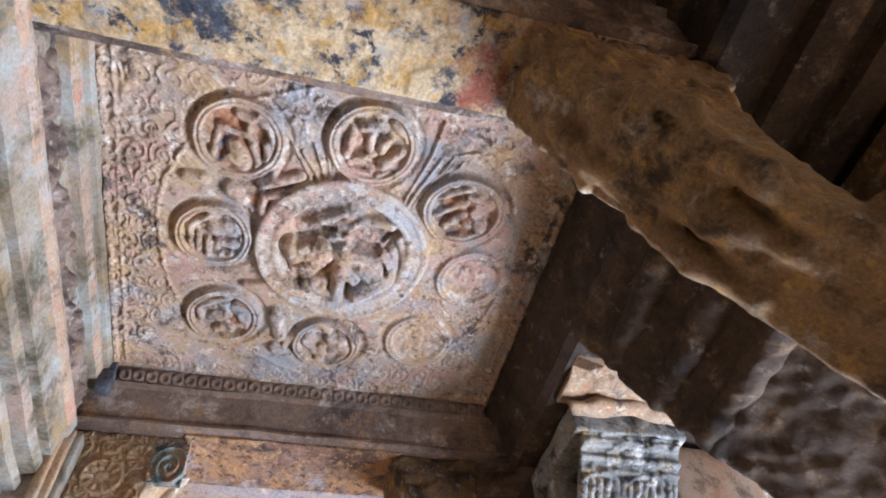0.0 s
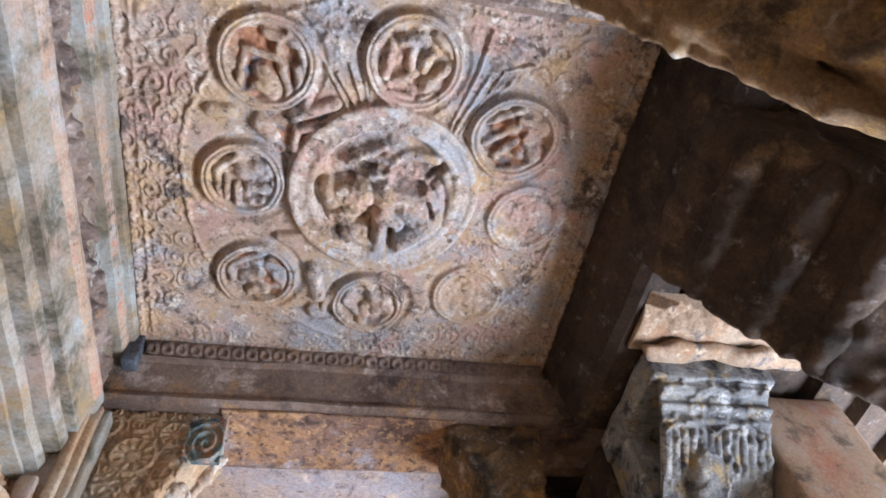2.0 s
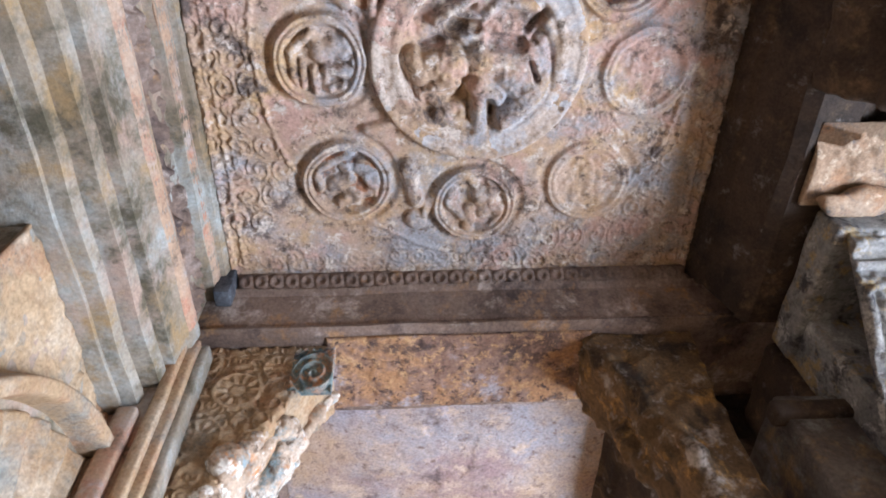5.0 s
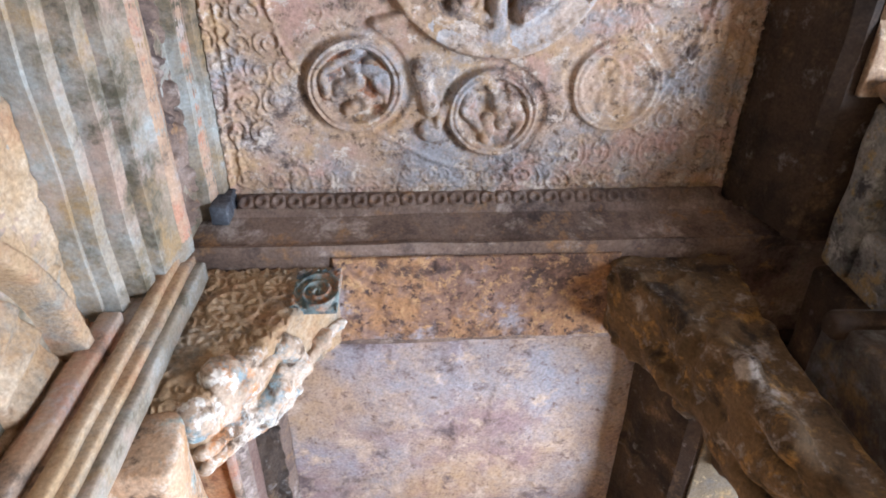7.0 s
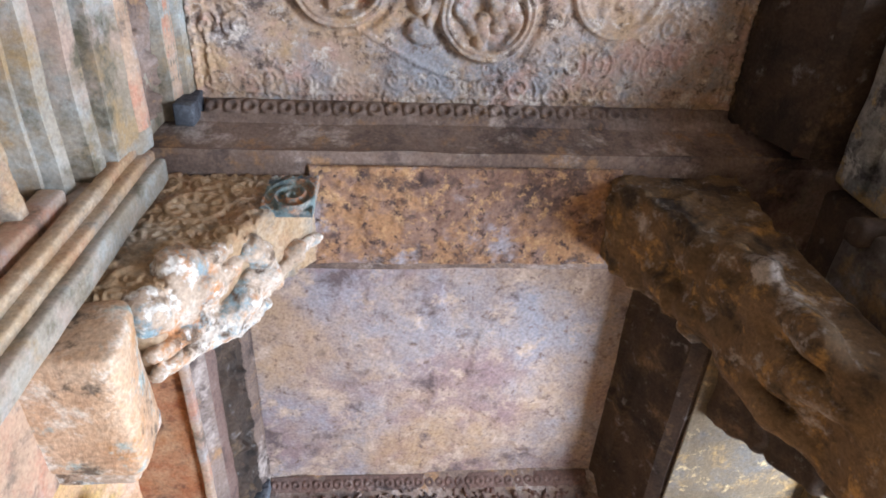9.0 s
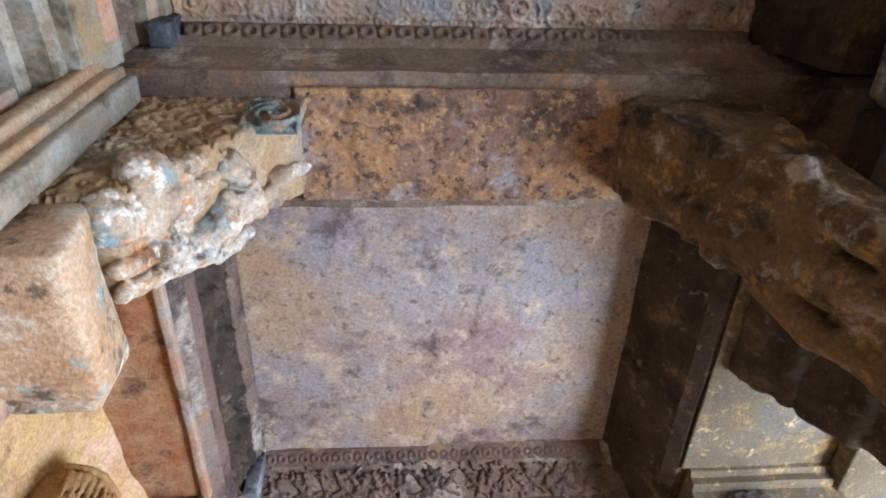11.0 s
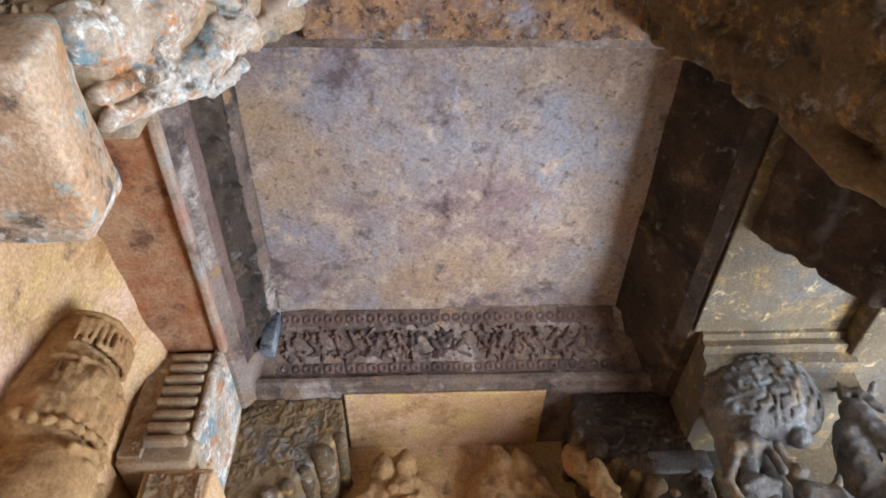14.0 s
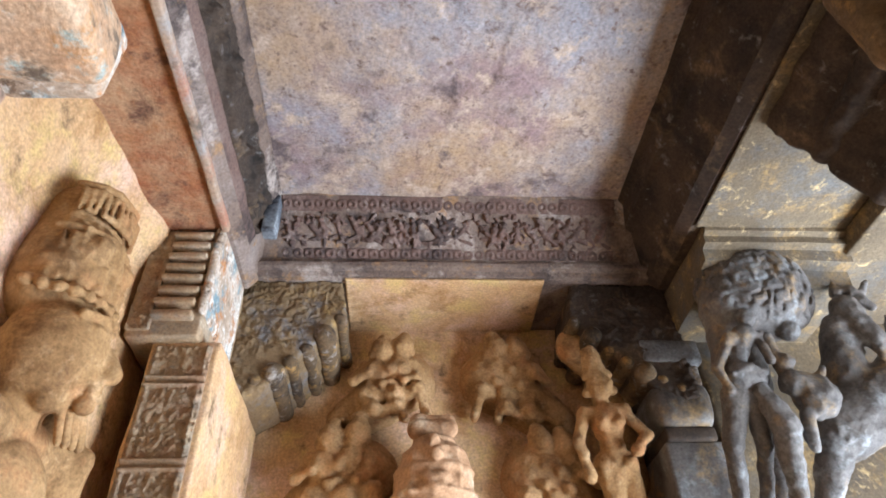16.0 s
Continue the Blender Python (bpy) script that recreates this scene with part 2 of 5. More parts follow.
CEIL = stone("carved_ceiling_stone", [(0.24, 0.16, 0.12), (0.35, 0.25, 0.185), (0.44, 0.33, 0.26), (0.38, 0.34, 0.32)],
             [((0.46, 0.31, 0.165), 1.8, 0.38, 0.16), ((0.29, 0.30, 0.33), 2.4, 0.34, 0.14), ((0.43, 0.28, 0.235), 3.2, 0.3, 0.12), ((0.10, 0.078, 0.072), 5, 0.22, 0.08), ((0.54, 0.48, 0.43), 12, 0.22, 0.06), ((0.15, 0.108, 0.085), 22, 0.2, 0.08)], grain=0.3, bump=0.35)
HUBWASH = stone("pale_washed_stone", [(0.38, 0.30, 0.25), (0.50, 0.43, 0.38), (0.56, 0.52, 0.49)], [((0.30, 0.22, 0.16), 6, 0.3, 0.1), ((0.40, 0.41, 0.44), 4, 0.28, 0.1), ((0.14, 0.11, 0.09), 14, 0.18, 0.08)], grain=0.3, bump=0.35)
CEILRED = stone("orange_painted_hollows", [(0.22, 0.13, 0.10), (0.34, 0.16, 0.09), (0.40, 0.22, 0.14)], [((0.13, 0.13, 0.145), 6, 0.38, 0.1), ((0.32, 0.24, 0.17), 8, 0.3, 0.1)], bump=0.35)
PLAIN = stone("painted_ceiling_plaster", [(0.20, 0.145, 0.13), (0.30, 0.225, 0.19), (0.37, 0.27, 0.205), (0.30, 0.265, 0.275)],
              [((0.40, 0.27, 0.165), 0.9, 0.36, 0.18), ((0.275, 0.285, 0.34), 0.7, 0.42, 0.18), ((0.25, 0.17, 0.175), 1.2, 0.32, 0.16), ((0.45, 0.345, 0.275), 6, 0.26, 0.10), ((0.13, 0.098, 0.10), 4.0, 0.18, 0.10), ((0.16, 0.11, 0.095), 16, 0.18, 0.08)], fine=60, grain=0.36, bump=0.35)
# low values also carry the shade on the front beams and corbels
DARK = stone("dark_and_shaded_stone", [(0.035, 0.026, 0.022), (0.06, 0.043, 0.034), (0.09, 0.062, 0.045)], [((0.17, 0.115, 0.07), 5, 0.16, 0.12), ((0.02, 0.018, 0.018), 3, 0.3, 0.16), ((0.16, 0.15, 0.15), 9, 0.1, 0.08)])
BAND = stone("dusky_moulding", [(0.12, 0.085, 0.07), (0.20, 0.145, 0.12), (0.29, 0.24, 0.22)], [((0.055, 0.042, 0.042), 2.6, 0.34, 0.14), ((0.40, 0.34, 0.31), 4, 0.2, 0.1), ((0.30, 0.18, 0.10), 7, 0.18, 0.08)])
PEEL = stone("peeling_plaster", [(0.17, 0.10, 0.075), (0.24, 0.15, 0.115), (0.19, 0.135, 0.125)],
             [((0.34, 0.19, 0.10), 5, 0.40, 0.09), ((0.07, 0.048, 0.045), 4, 0.36, 0.10), ((0.30, 0.28, 0.31), 3.0, 0.22, 0.1), ((0.42, 0.26, 0.14), 20, 0.28, 0.06), ((0.07, 0.045, 0.04), 24, 0.24, 0.06)], fine=60)
BLUEPEEL = stone("ochre_and_blue_plaster", [(0.36, 0.235, 0.11), (0.50, 0.39, 0.26), (0.44, 0.33, 0.20)],
                 [((0.045, 0.055, 0.08), 3.4, 0.46, 0.06), ((0.30, 0.34, 0.38), 5, 0.22, 0.1), ((0.44, 0.27, 0.09), 8, 0.3, 0.1), ((0.26, 0.09, 0.06), 2.5, 0.2, 0.1), ((0.03, 0.035, 0.05), 9, 0.2, 0.05)])
FASCIA = stone("pale_fascia_stone", [(0.17, 0.135, 0.095), (0.265, 0.225, 0.175), (0.34, 0.315, 0.275)],
               [((0.33, 0.36, 0.36), 2.4, 0.34, 0.16), ((0.36, 0.26, 0.21), 2.2, 0.3, 0.14), ((0.09, 0.08, 0.055), 3, 0.32, 0.12), ((0.29, 0.20, 0.105), 3.4, 0.24, 0.12)], grain=0.25, bump=0.35)
ROSY = stone("rosy_fascia_stone", [(0.34, 0.22, 0.15), (0.40, 0.28, 0.20), (0.42, 0.34, 0.28)], [((0.40, 0.19, 0.13), 4, 0.28, 0.14), ((0.36, 0.35, 0.35), 3, 0.22, 0.14), ((0.14, 0.11, 0.09), 6, 0.24, 0.12)], grain=0.25, bump=0.35)
OCHRE = stone("ochre_carved_stone", [(0.28, 0.18, 0.10), (0.36, 0.25, 0.15), (0.42, 0.31, 0.20)], [((0.32, 0.17, 0.10), 4, 0.25, 0.2), ((0.20, 0.21, 0.20), 4, 0.22, 0.2), ((0.48, 0.40, 0.31), 5, 0.2, 0.2)])
WHITED = stone("whitened_painted_stone", [(0.22, 0.15, 0.10), (0.46, 0.36, 0.28), (0.74, 0.71, 0.67)], [((0.46, 0.22, 0.10), 8, 0.30, 0.07), ((0.20, 0.29, 0.33), 6, 0.30, 0.08), ((0.12, 0.08, 0.055), 8, 0.28, 0.07), ((0.70, 0.68, 0.64), 11, 0.30, 0.05)])
BROWN = stone("brown_bracket_stone", [(0.075, 0.05, 0.028), (0.13, 0.085, 0.048), (0.18, 0.12, 0.065)], [((0.34, 0.20, 0.07), 9, 0.24, 0.09), ((0.035, 0.027, 0.022), 5, 0.32, 0.12), ((0.34, 0.31, 0.29), 5, 0.14, 0.08), ((0.24, 0.22, 0.21), 12, 0.14, 0.08)])
REDSTONE = stone("red_painted_soffit", [(0.22, 0.065, 0.03), (0.29, 0.105, 0.05), (0.36, 0.17, 0.08)], [((0.40, 0.25, 0.15), 1.7, 0.42, 0.14), ((0.11, 0.05, 0.035), 4, 0.26, 0.12), ((0.36, 0.16, 0.07), 7, 0.2, 0.1)])
SAND = stone("warm_sandstone", [(0.44, 0.25, 0.115), (0.58, 0.37, 0.20), (0.63, 0.44, 0.28)], [((0.36, 0.195, 0.08), 3, 0.28, 0.16), ((0.66, 0.45, 0.35), 2, 0.3, 0.16), ((0.20, 0.13, 0.07), 6, 0.14, 0.1), ((0.60, 0.42, 0.18), 4, 0.24, 0.12)])
FIGURE = stone("terracotta_sandstone", [(0.36, 0.19, 0.10), (0.44, 0.26, 0.15), (0.48, 0.31, 0.20)], [((0.24, 0.14, 0.08), 5, 0.28, 0.16), ((0.54, 0.42, 0.30), 5, 0.18, 0.12)])
GREYFIG = stone("grey_bracket_stone", [(0.06, 0.055, 0.055), (0.11, 0.10, 0.096), (0.18, 0.17, 0.165)], [((0.32, 0.21, 0.10), 4, 0.2, 0.14), ((0.055, 0.05, 0.05), 4, 0.26, 0.14), ((0.24, 0.26, 0.28), 5, 0.2, 0.14)], rough=0.6)
FLOORSTONE = stone("worn_floor_stone", [(0.13, 0.10, 0.075), (0.17, 0.135, 0.10), (0.20, 0.16, 0.125)], [((0.10, 0.08, 0.06), 2, 0.3, 0.2)])
GROUND = stone("sunlit_earth", [(0.30, 0.21, 0.14), (0.37, 0.27, 0.18), (0.42, 0.31, 0.21)], [((0.15, 0.10, 0.06), 0.5, 0.3, 0.2)], fine=30)
STAINED = stone("ochre_stained_grey_stone", [(0.085, 0.065, 0.045), (0.125, 0.095, 0.062), (0.165, 0.125, 0.08)], [((0.30, 0.19, 0.075), 5, 0.22, 0.12), ((0.10, 0.10, 0.10), 3, 0.25, 0.2), ((0.38, 0.28, 0.15), 14, 0.12, 0.08)])
# pale ramp imitates daylight falling on the stone by the open front
PALEBED = stone("painted_daylight_stone", [(0.24, 0.155, 0.10), (0.33, 0.235, 0.165), (0.42, 0.34, 0.27)], [((0.34, 0.20, 0.12), 5, 0.3, 0.1), ((0.12, 0.115, 0.12), 6, 0.28, 0.08), ((0.50, 0.40, 0.30), 14, 0.2, 0.06)])
GARLAND = stone("blue_white_washed_stone", [(0.09, 0.09, 0.10), (0.19, 0.20, 0.21), (0.38, 0.38, 0.37)], [((0.05, 0.05, 0.06), 6, 0.32, 0.08), ((0.46, 0.47, 0.48), 9, 0.26, 0.07), ((0.34, 0.26, 0.14), 8, 0.24, 0.08)])
FRIEZE = stone("reddish_brown_frieze_stone", [(0.10, 0.062, 0.052), (0.16, 0.10, 0.085), (0.20, 0.145, 0.13)], [((0.05, 0.038, 0.038), 3, 0.3, 0.14), ((0.27, 0.21, 0.19), 6, 0.16, 0.1)])
OCHREFIG = stone("ochre_relief_stone", [(0.28, 0.155, 0.065), (0.39, 0.235, 0.11), (0.48, 0.31, 0.165)], [((0.20, 0.11, 0.05), 5, 0.3, 0.14), ((0.54, 0.36, 0.20), 6, 0.2, 0.1), ((0.44, 0.22, 0.10), 3, 0.25, 0.14)])
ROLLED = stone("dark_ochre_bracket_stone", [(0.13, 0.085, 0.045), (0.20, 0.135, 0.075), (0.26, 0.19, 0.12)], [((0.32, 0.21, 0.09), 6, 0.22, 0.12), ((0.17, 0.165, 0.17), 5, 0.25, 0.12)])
PEACH = stone("peach_and_white_stone", [(0.42, 0.24, 0.14), (0.52, 0.35, 0.23), (0.58, 0.47, 0.37)], [((0.72, 0.70, 0.64), 4, 0.36, 0.10), ((0.46, 0.25, 0.12), 6, 0.26, 0.08), ((0.32, 0.42, 0.42), 6, 0.22, 0.08), ((0.16, 0.12, 0.09), 8, 0.24, 0.07)])
NEARBROWN = stone("ochre_brown_bracket_stone", [(0.16, 0.10, 0.055), (0.26, 0.17, 0.095), (0.34, 0.24, 0.15)], [((0.44, 0.28, 0.11), 9, 0.26, 0.1), ((0.08, 0.06, 0.045), 5, 0.28, 0.12), ((0.42, 0.38, 0.34), 5, 0.16, 0.1)])
BLUE = stone("blue_grey_painted_stone", [(0.055, 0.065, 0.085), (0.11, 0.125, 0.15), (0.22, 0.25, 0.29)], [((0.36, 0.40, 0.44), 6, 0.2, 0.12), ((0.03, 0.03, 0.04), 5, 0.3, 0.12)])

# ---- relief patterns ----
def scrolls(u, v, cell, amp, seed=0):
    """Rows of curling tendrils."""
    row = np.floor(v / cell)
    uu = u + 0.5 * cell * (row % 2)
    col = np.floor(uu / cell)
    jx, jy = 0.12 * cell * np.sin(col * 5.1 + row * 3.7 + seed), 0.12 * cell * np.cos(col * 4.3 - row * 2.9 + seed)
    du, dv = uu - (col + 0.5) * cell - jx, v - (row + 0.5) * cell - jy
    r, th = np.hypot(du, dv), np.arctan2(dv, du)
    hand = np.where((col + row) % 2 == 0, 1, -1)
    curl = np.clip(np.cos(2 * np.pi * r / (cell * 0.27) - hand * th), -0.4, 1)
    leaf = 0.5 * vnoise(flat3(u, v), 2.6 / cell, seed)
    return amp * np.where(r < cell * 0.5, curl, 0.3) * (0.75 + 0.5 * leaf) + amp * 0.6 * leaf


def ring(r, a, b, edge=0.012):
    return smooth(a - edge, a + edge, r) * (1 - smooth(b - edge, b + edge, r))


def limbs_at(u, v, cu, cv, size, seed, count=9):
    """A huddle of worn little bodies and limbs in low relief, 0 to 1."""
    rnd = random.Random(seed)
    h = 0 * u
    spots = [(0.0, 0.35, 0.0, 0.35, 0.22), (0.0, 0.1, 0.05, -0.25, 0.27), (0.35, 0.3, 0.35, 0.3, 0.17), (0.34, 0.1, 0.3, -0.3, 0.2)]
    for k in range(count):
        a, d = rnd.uniform(0, 6.28), rnd.uniform(0.2, 0.75)
        b, l = rnd.uniform(0, 6.28), rnd.uniform(0.2, 0.5)
        spots.append((d * math.cos(a), d * math.sin(a), d * math.cos(a) + l * math.cos(b), d * math.sin(a) + l * math.sin(b), rnd.uniform(0.08, 0.15)))
    for x1, y1, x2, y2, w in spots:
        pu, pv, ab = (u - cu) / size - x1, (v - cv) / size - y1, (x2 - x1, y2 - y1)
        t = np.clip((pu * ab[0] + pv * ab[1]) / (ab[0] ** 2 + ab[1] ** 2 + 1e-9), 0, 1)
        d = np.hypot(pu - t * ab[0], pv - t * ab[1])
        h = np.maximum(h, np.sqrt(np.clip(1 - (d / w) ** 2, 0, 1)) * min(1, w * 5))
    return h


def segment(u, v, a, b, w):
    ab = (b[0] - a[0], b[1] - a[1])
    t = np.clip(((u - a[0]) * ab[0] + (v - a[1]) * ab[1]) / (ab[0] ** 2 + ab[1] ** 2 + 1e-9), 0, 1)
    d = np.hypot(u - a[0] - t * ab[0], v - a[1] - t * ab[1])
    return np.sqrt(np.clip(1 - (d / w) ** 2, 0, 1))


def beads(u, pitch, v, mid, size):
    du = (u / pitch) % 1 - 0.5
    r = np.hypot(du * pitch, v - mid)
    return ring(r, size * 0.45, size, 0.006)


def worn(u, v, amp=0.004, seed=0):
    return amp * fbm(flat3(u, v), 6, 5, seed)


# ---- ceilings ----
A_X0, A_X1, A_Y0, A_Y1, A_Z = -1.06, 1.18, 1.27, 3.28, 4.55
HUB = (0.09, 2.21)
ROUNDELS = [(-0.47, 1.66), (0.135, 1.565), (0.65, 1.85), (0.81, 2.27), (0.625, 2.775), (0.095, 2.885), (-0.48, 2.76), (-0.56, 2.22)]


# carved limbs on the ceiling: from, to, half width
ARCHER = [(-0.56, 1.62, -0.58, 1.77, 0.021), (-0.56, 1.61, -0.42, 1.64, 0.021), (-0.42, 1.64, -0.37, 1.79, 0.024), (-0.49, 1.70, -0.44, 1.77, 0.045), (-0.33, 1.58, -0.30, 1.71, 0.026), (-0.34, 1.67, -0.33, 1.76, 0.026), (-0.48, 1.54, -0.34, 1.57, 0.025), (-0.51, 1.76, -0.44, 1.81, 0.022), (-0.42, 1.60, -0.42, 1.60, 0.032)]
DRUMMER = [(0.03, 1.50, 0.02, 1.64, 0.023), (0.07, 1.49, 0.16, 1.47, 0.032), (0.12, 1.52, 0.12, 1.59, 0.024), (0.04, 1.67, 0.14, 1.62, 0.024), (0.19, 1.67, 0.27, 1.58, 0.031), (0.21, 1.45, 0.31, 1.52, 0.023), (0.19, 1.72, 0.29, 1.68, 0.020), (0.05, 1.71, 0.14, 1.72, 0.017), (0.20, 1.52, 0.18, 1.59, 0.026)]
DANCERS = [(0.51, 1.78, 0.65, 1.71, 0.023), (0.51, 1.88, 0.65, 1.79, 0.024), (0.58, 1.94, 0.65, 1.86, 0.030), (0.66, 1.75, 0.79, 1.77, 0.023), (0.71, 1.84, 0.77, 1.95, 0.036), (0.62, 2.01, 0.75, 1.98, 0.025), (0.83, 1.85, 0.84, 1.94, 0.023), (0.62, 1.80, 0.63, 1.81, 0.035), (0.72, 1.74, 0.72, 1.74, 0.032), (0.68, 1.91, 0.68, 1.91, 0.030)]
SITTER = [(-0.67, 2.20, -0.66, 2.33, 0.021), (-0.67, 2.18, -0.58, 2.10, 0.021), (-0.63, 2.22, -0.63, 2.32, 0.017), (-0.58, 2.25, -0.58, 2.34, 0.019), (-0.55, 2.18, -0.46, 2.17, 0.053), (-0.53, 2.25, -0.42, 2.27, 0.031), (-0.51, 2.33, -0.46, 2.33, 0.028), (-0.43, 2.12, -0.41, 2.25, 0.019)]
RIDER = [(-0.61, 2.70, -0.60, 2.79, 0.025), (-0.60, 2.69, -0.45, 2.62, 0.025), (-0.54, 2.78, -0.47, 2.74, 0.041), (-0.51, 2.86, -0.39, 2.81, 0.030), (-0.42, 2.69, -0.32, 2.76, 0.041), (-0.39, 2.74, -0.33, 2.83, 0.029), (-0.49, 2.68, -0.48, 2.68, 0.033), (-0.28, 2.69, -0.28, 2.79, 0.019)]
COUPLE = [(0.18, 2.76, 0.18, 2.76, 0.039), (0.09, 2.77, 0.09, 2.77, 0.033), (-0.02, 2.82, -0.01, 2.84, 0.040), (0.08, 2.91, 0.06, 3.03, 0.035), (0.17, 2.86, 0.27, 2.97, 0.045), (-0.03, 2.86, 0.04, 2.95, 0.027), (0.22, 2.93, 0.19, 3.04, 0.031), (0.12, 2.83, 0.14, 2.92, 0.041), (0.25, 2.80, 0.27, 2.87, 0.024)]
HUB_HIGH = [(-0.11, 2.23, -0.01, 2.23, 0.073), (-0.18, 2.21, -0.15, 2.27, 0.056), (0.11, 2.21, 0.29, 2.22, 0.092), (0.22, 2.27, 0.32, 2.34, 0.089), (0.10, 2.32, 0.16, 2.36, 0.059), (0.10, 2.37, 0.10, 2.51, 0.045), (-0.09, 2.35, -0.04, 2.32, 0.064), (0.30, 2.38, 0.19, 2.50, 0.061)]
HUB_MID = [(0.02, 2.12, 0.16, 1.99, 0.030), (0.16, 1.99, 0.31, 2.00, 0.033), (-0.09, 2.06, 0.06, 1.97, 0.024), (0.36, 2.06, 0.42, 2.21, 0.034), (0.42, 2.21, 0.41, 2.37, 0.033), (0.28, 2.53, 0.38, 2.42, 0.037), (-0.08, 2.45, 0.11, 2.51, 0.030), (0.34, 2.14, 0.38, 2.35, 0.041), (-0.04, 2.02, 0.09, 2.05, 0.024)]
HUB_PITS = [(-0.11, 2.37, -0.00, 2.35, 0.041), (-0.02, 2.08, 0.06, 2.08, 0.038), (0.14, 2.14, 0.25, 2.15, 0.037), (-0.14, 2.17, -0.08, 2.15, 0.030), (0.14, 2.39, 0.17, 2.54, 0.028), (0.28, 2.09, 0.35, 2.03, 0.020), (0.30, 2.22, 0.33, 2.29, 0.017)]
FLYERS = [(-0.35, 1.88, -0.18, 1.80, 0.032), (-0.33, 1.94, -0.24, 1.91, 0.025), (-0.33, 1.94, -0.34, 2.03, 0.023), (-0.28, 1.75, -0.31, 1.86, 0.022), (-0.49, 1.93, -0.44, 1.98, 0.043), (-0.69, 1.90, -0.62, 1.90, 0.037), (-0.21, 2.68, -0.17, 2.86, 0.039), (-0.18, 2.95, -0.17, 2.96, 0.051), (-0.38, 2.51, -0.24, 2.48, 0.027), (-0.14, 2.93, -0.10, 2.85, 0.027)]
RIBS = [(-0.29, 1.55, -0.10, 1.84, 0.010), (-0.05, 1.81, -0.13, 1.62, 0.010), (-0.03, 1.80, -0.08, 1.60, 0.009), (-0.07, 1.82, -0.18, 1.67, 0.010), (-0.03, 1.78, -0.03, 1.60, 0.008), (0.36, 1.86, 0.47, 1.58, 0.011), (0.39, 1.87, 0.53, 1.55, 0.010), (0.42, 1.87, 0.58, 1.57, 0.011), (0.34, 1.85, 0.42, 1.56, 0.010), (0.42, 1.56, 0.44, 1.39, 0.012), (0.53, 1.55, 0.65, 1.50, 0.010), (0.45, 1.44, 0.58, 1.49, 0.024), (0.55, 1.42, 0.68, 1.45, 0.022)]
BODIES = {0: ARCHER, 1: DRUMMER, 2: DANCERS, 5: COUPLE, 6: RIDER, 7: SITTER}


def strokes(x, y, limbs, power=0.5):
    """The tallest of some rounded limbs, 0 to 1."""
    h = 0 * x
    for x1, y1, x2, y2, w in limbs:
        t = np.clip(((x - x1) * (x2 - x1) + (y - y1) * (y2 - y1)) / ((x2 - x1) ** 2 + (y2 - y1) ** 2 + 1e-9), 0, 1)
        d = np.hypot(x - x1 - t * (x2 - x1), y - y1 - t * (y2 - y1))
        h = np.maximum(h, np.clip(1 - (d / w) ** 2, 0, 1) ** power)
    return h


def tendrils(x, y, cell, seed=0):
    """Thin curling stems with small leaves, worn away in places, 0 to 1."""
    p = flat3(x, y)
    x, y = x + 0.25 * cell * vnoise(p, 0.55 / cell, seed), y + 0.25 * cell * vnoise(p, 0.55 / cell, seed + 1)
    row = np.floor(y / cell)
    xx = x + 0.5 * cell * (row % 2)
    col = np.floor(xx / cell)
    du, dv = xx - (col + 0.5) * cell, y - (row + 0.5) * cell
    r, th = np.hypot(du, dv), np.arctan2(dv, du)
    hand = np.where((3 * col + 5 * row) % 4 < 2, 1, -1)
    line = smooth(0.35, 0.95, np.cos(2 * np.pi * r / (cell * 0.30) - hand * th + col))
    line = np.where(r < cell * 0.52, line, 0.0)
    leaf = smooth(0.18, 0.5, vnoise(p, 3.4 / cell, seed + 2)) * 0.8
    keep = smooth(-0.55, 0.05, fbm(p, 2.2, 3, seed + 3))
    return np.maximum(line * 0.9, leaf) * (0.3 + 0.7 * keep)


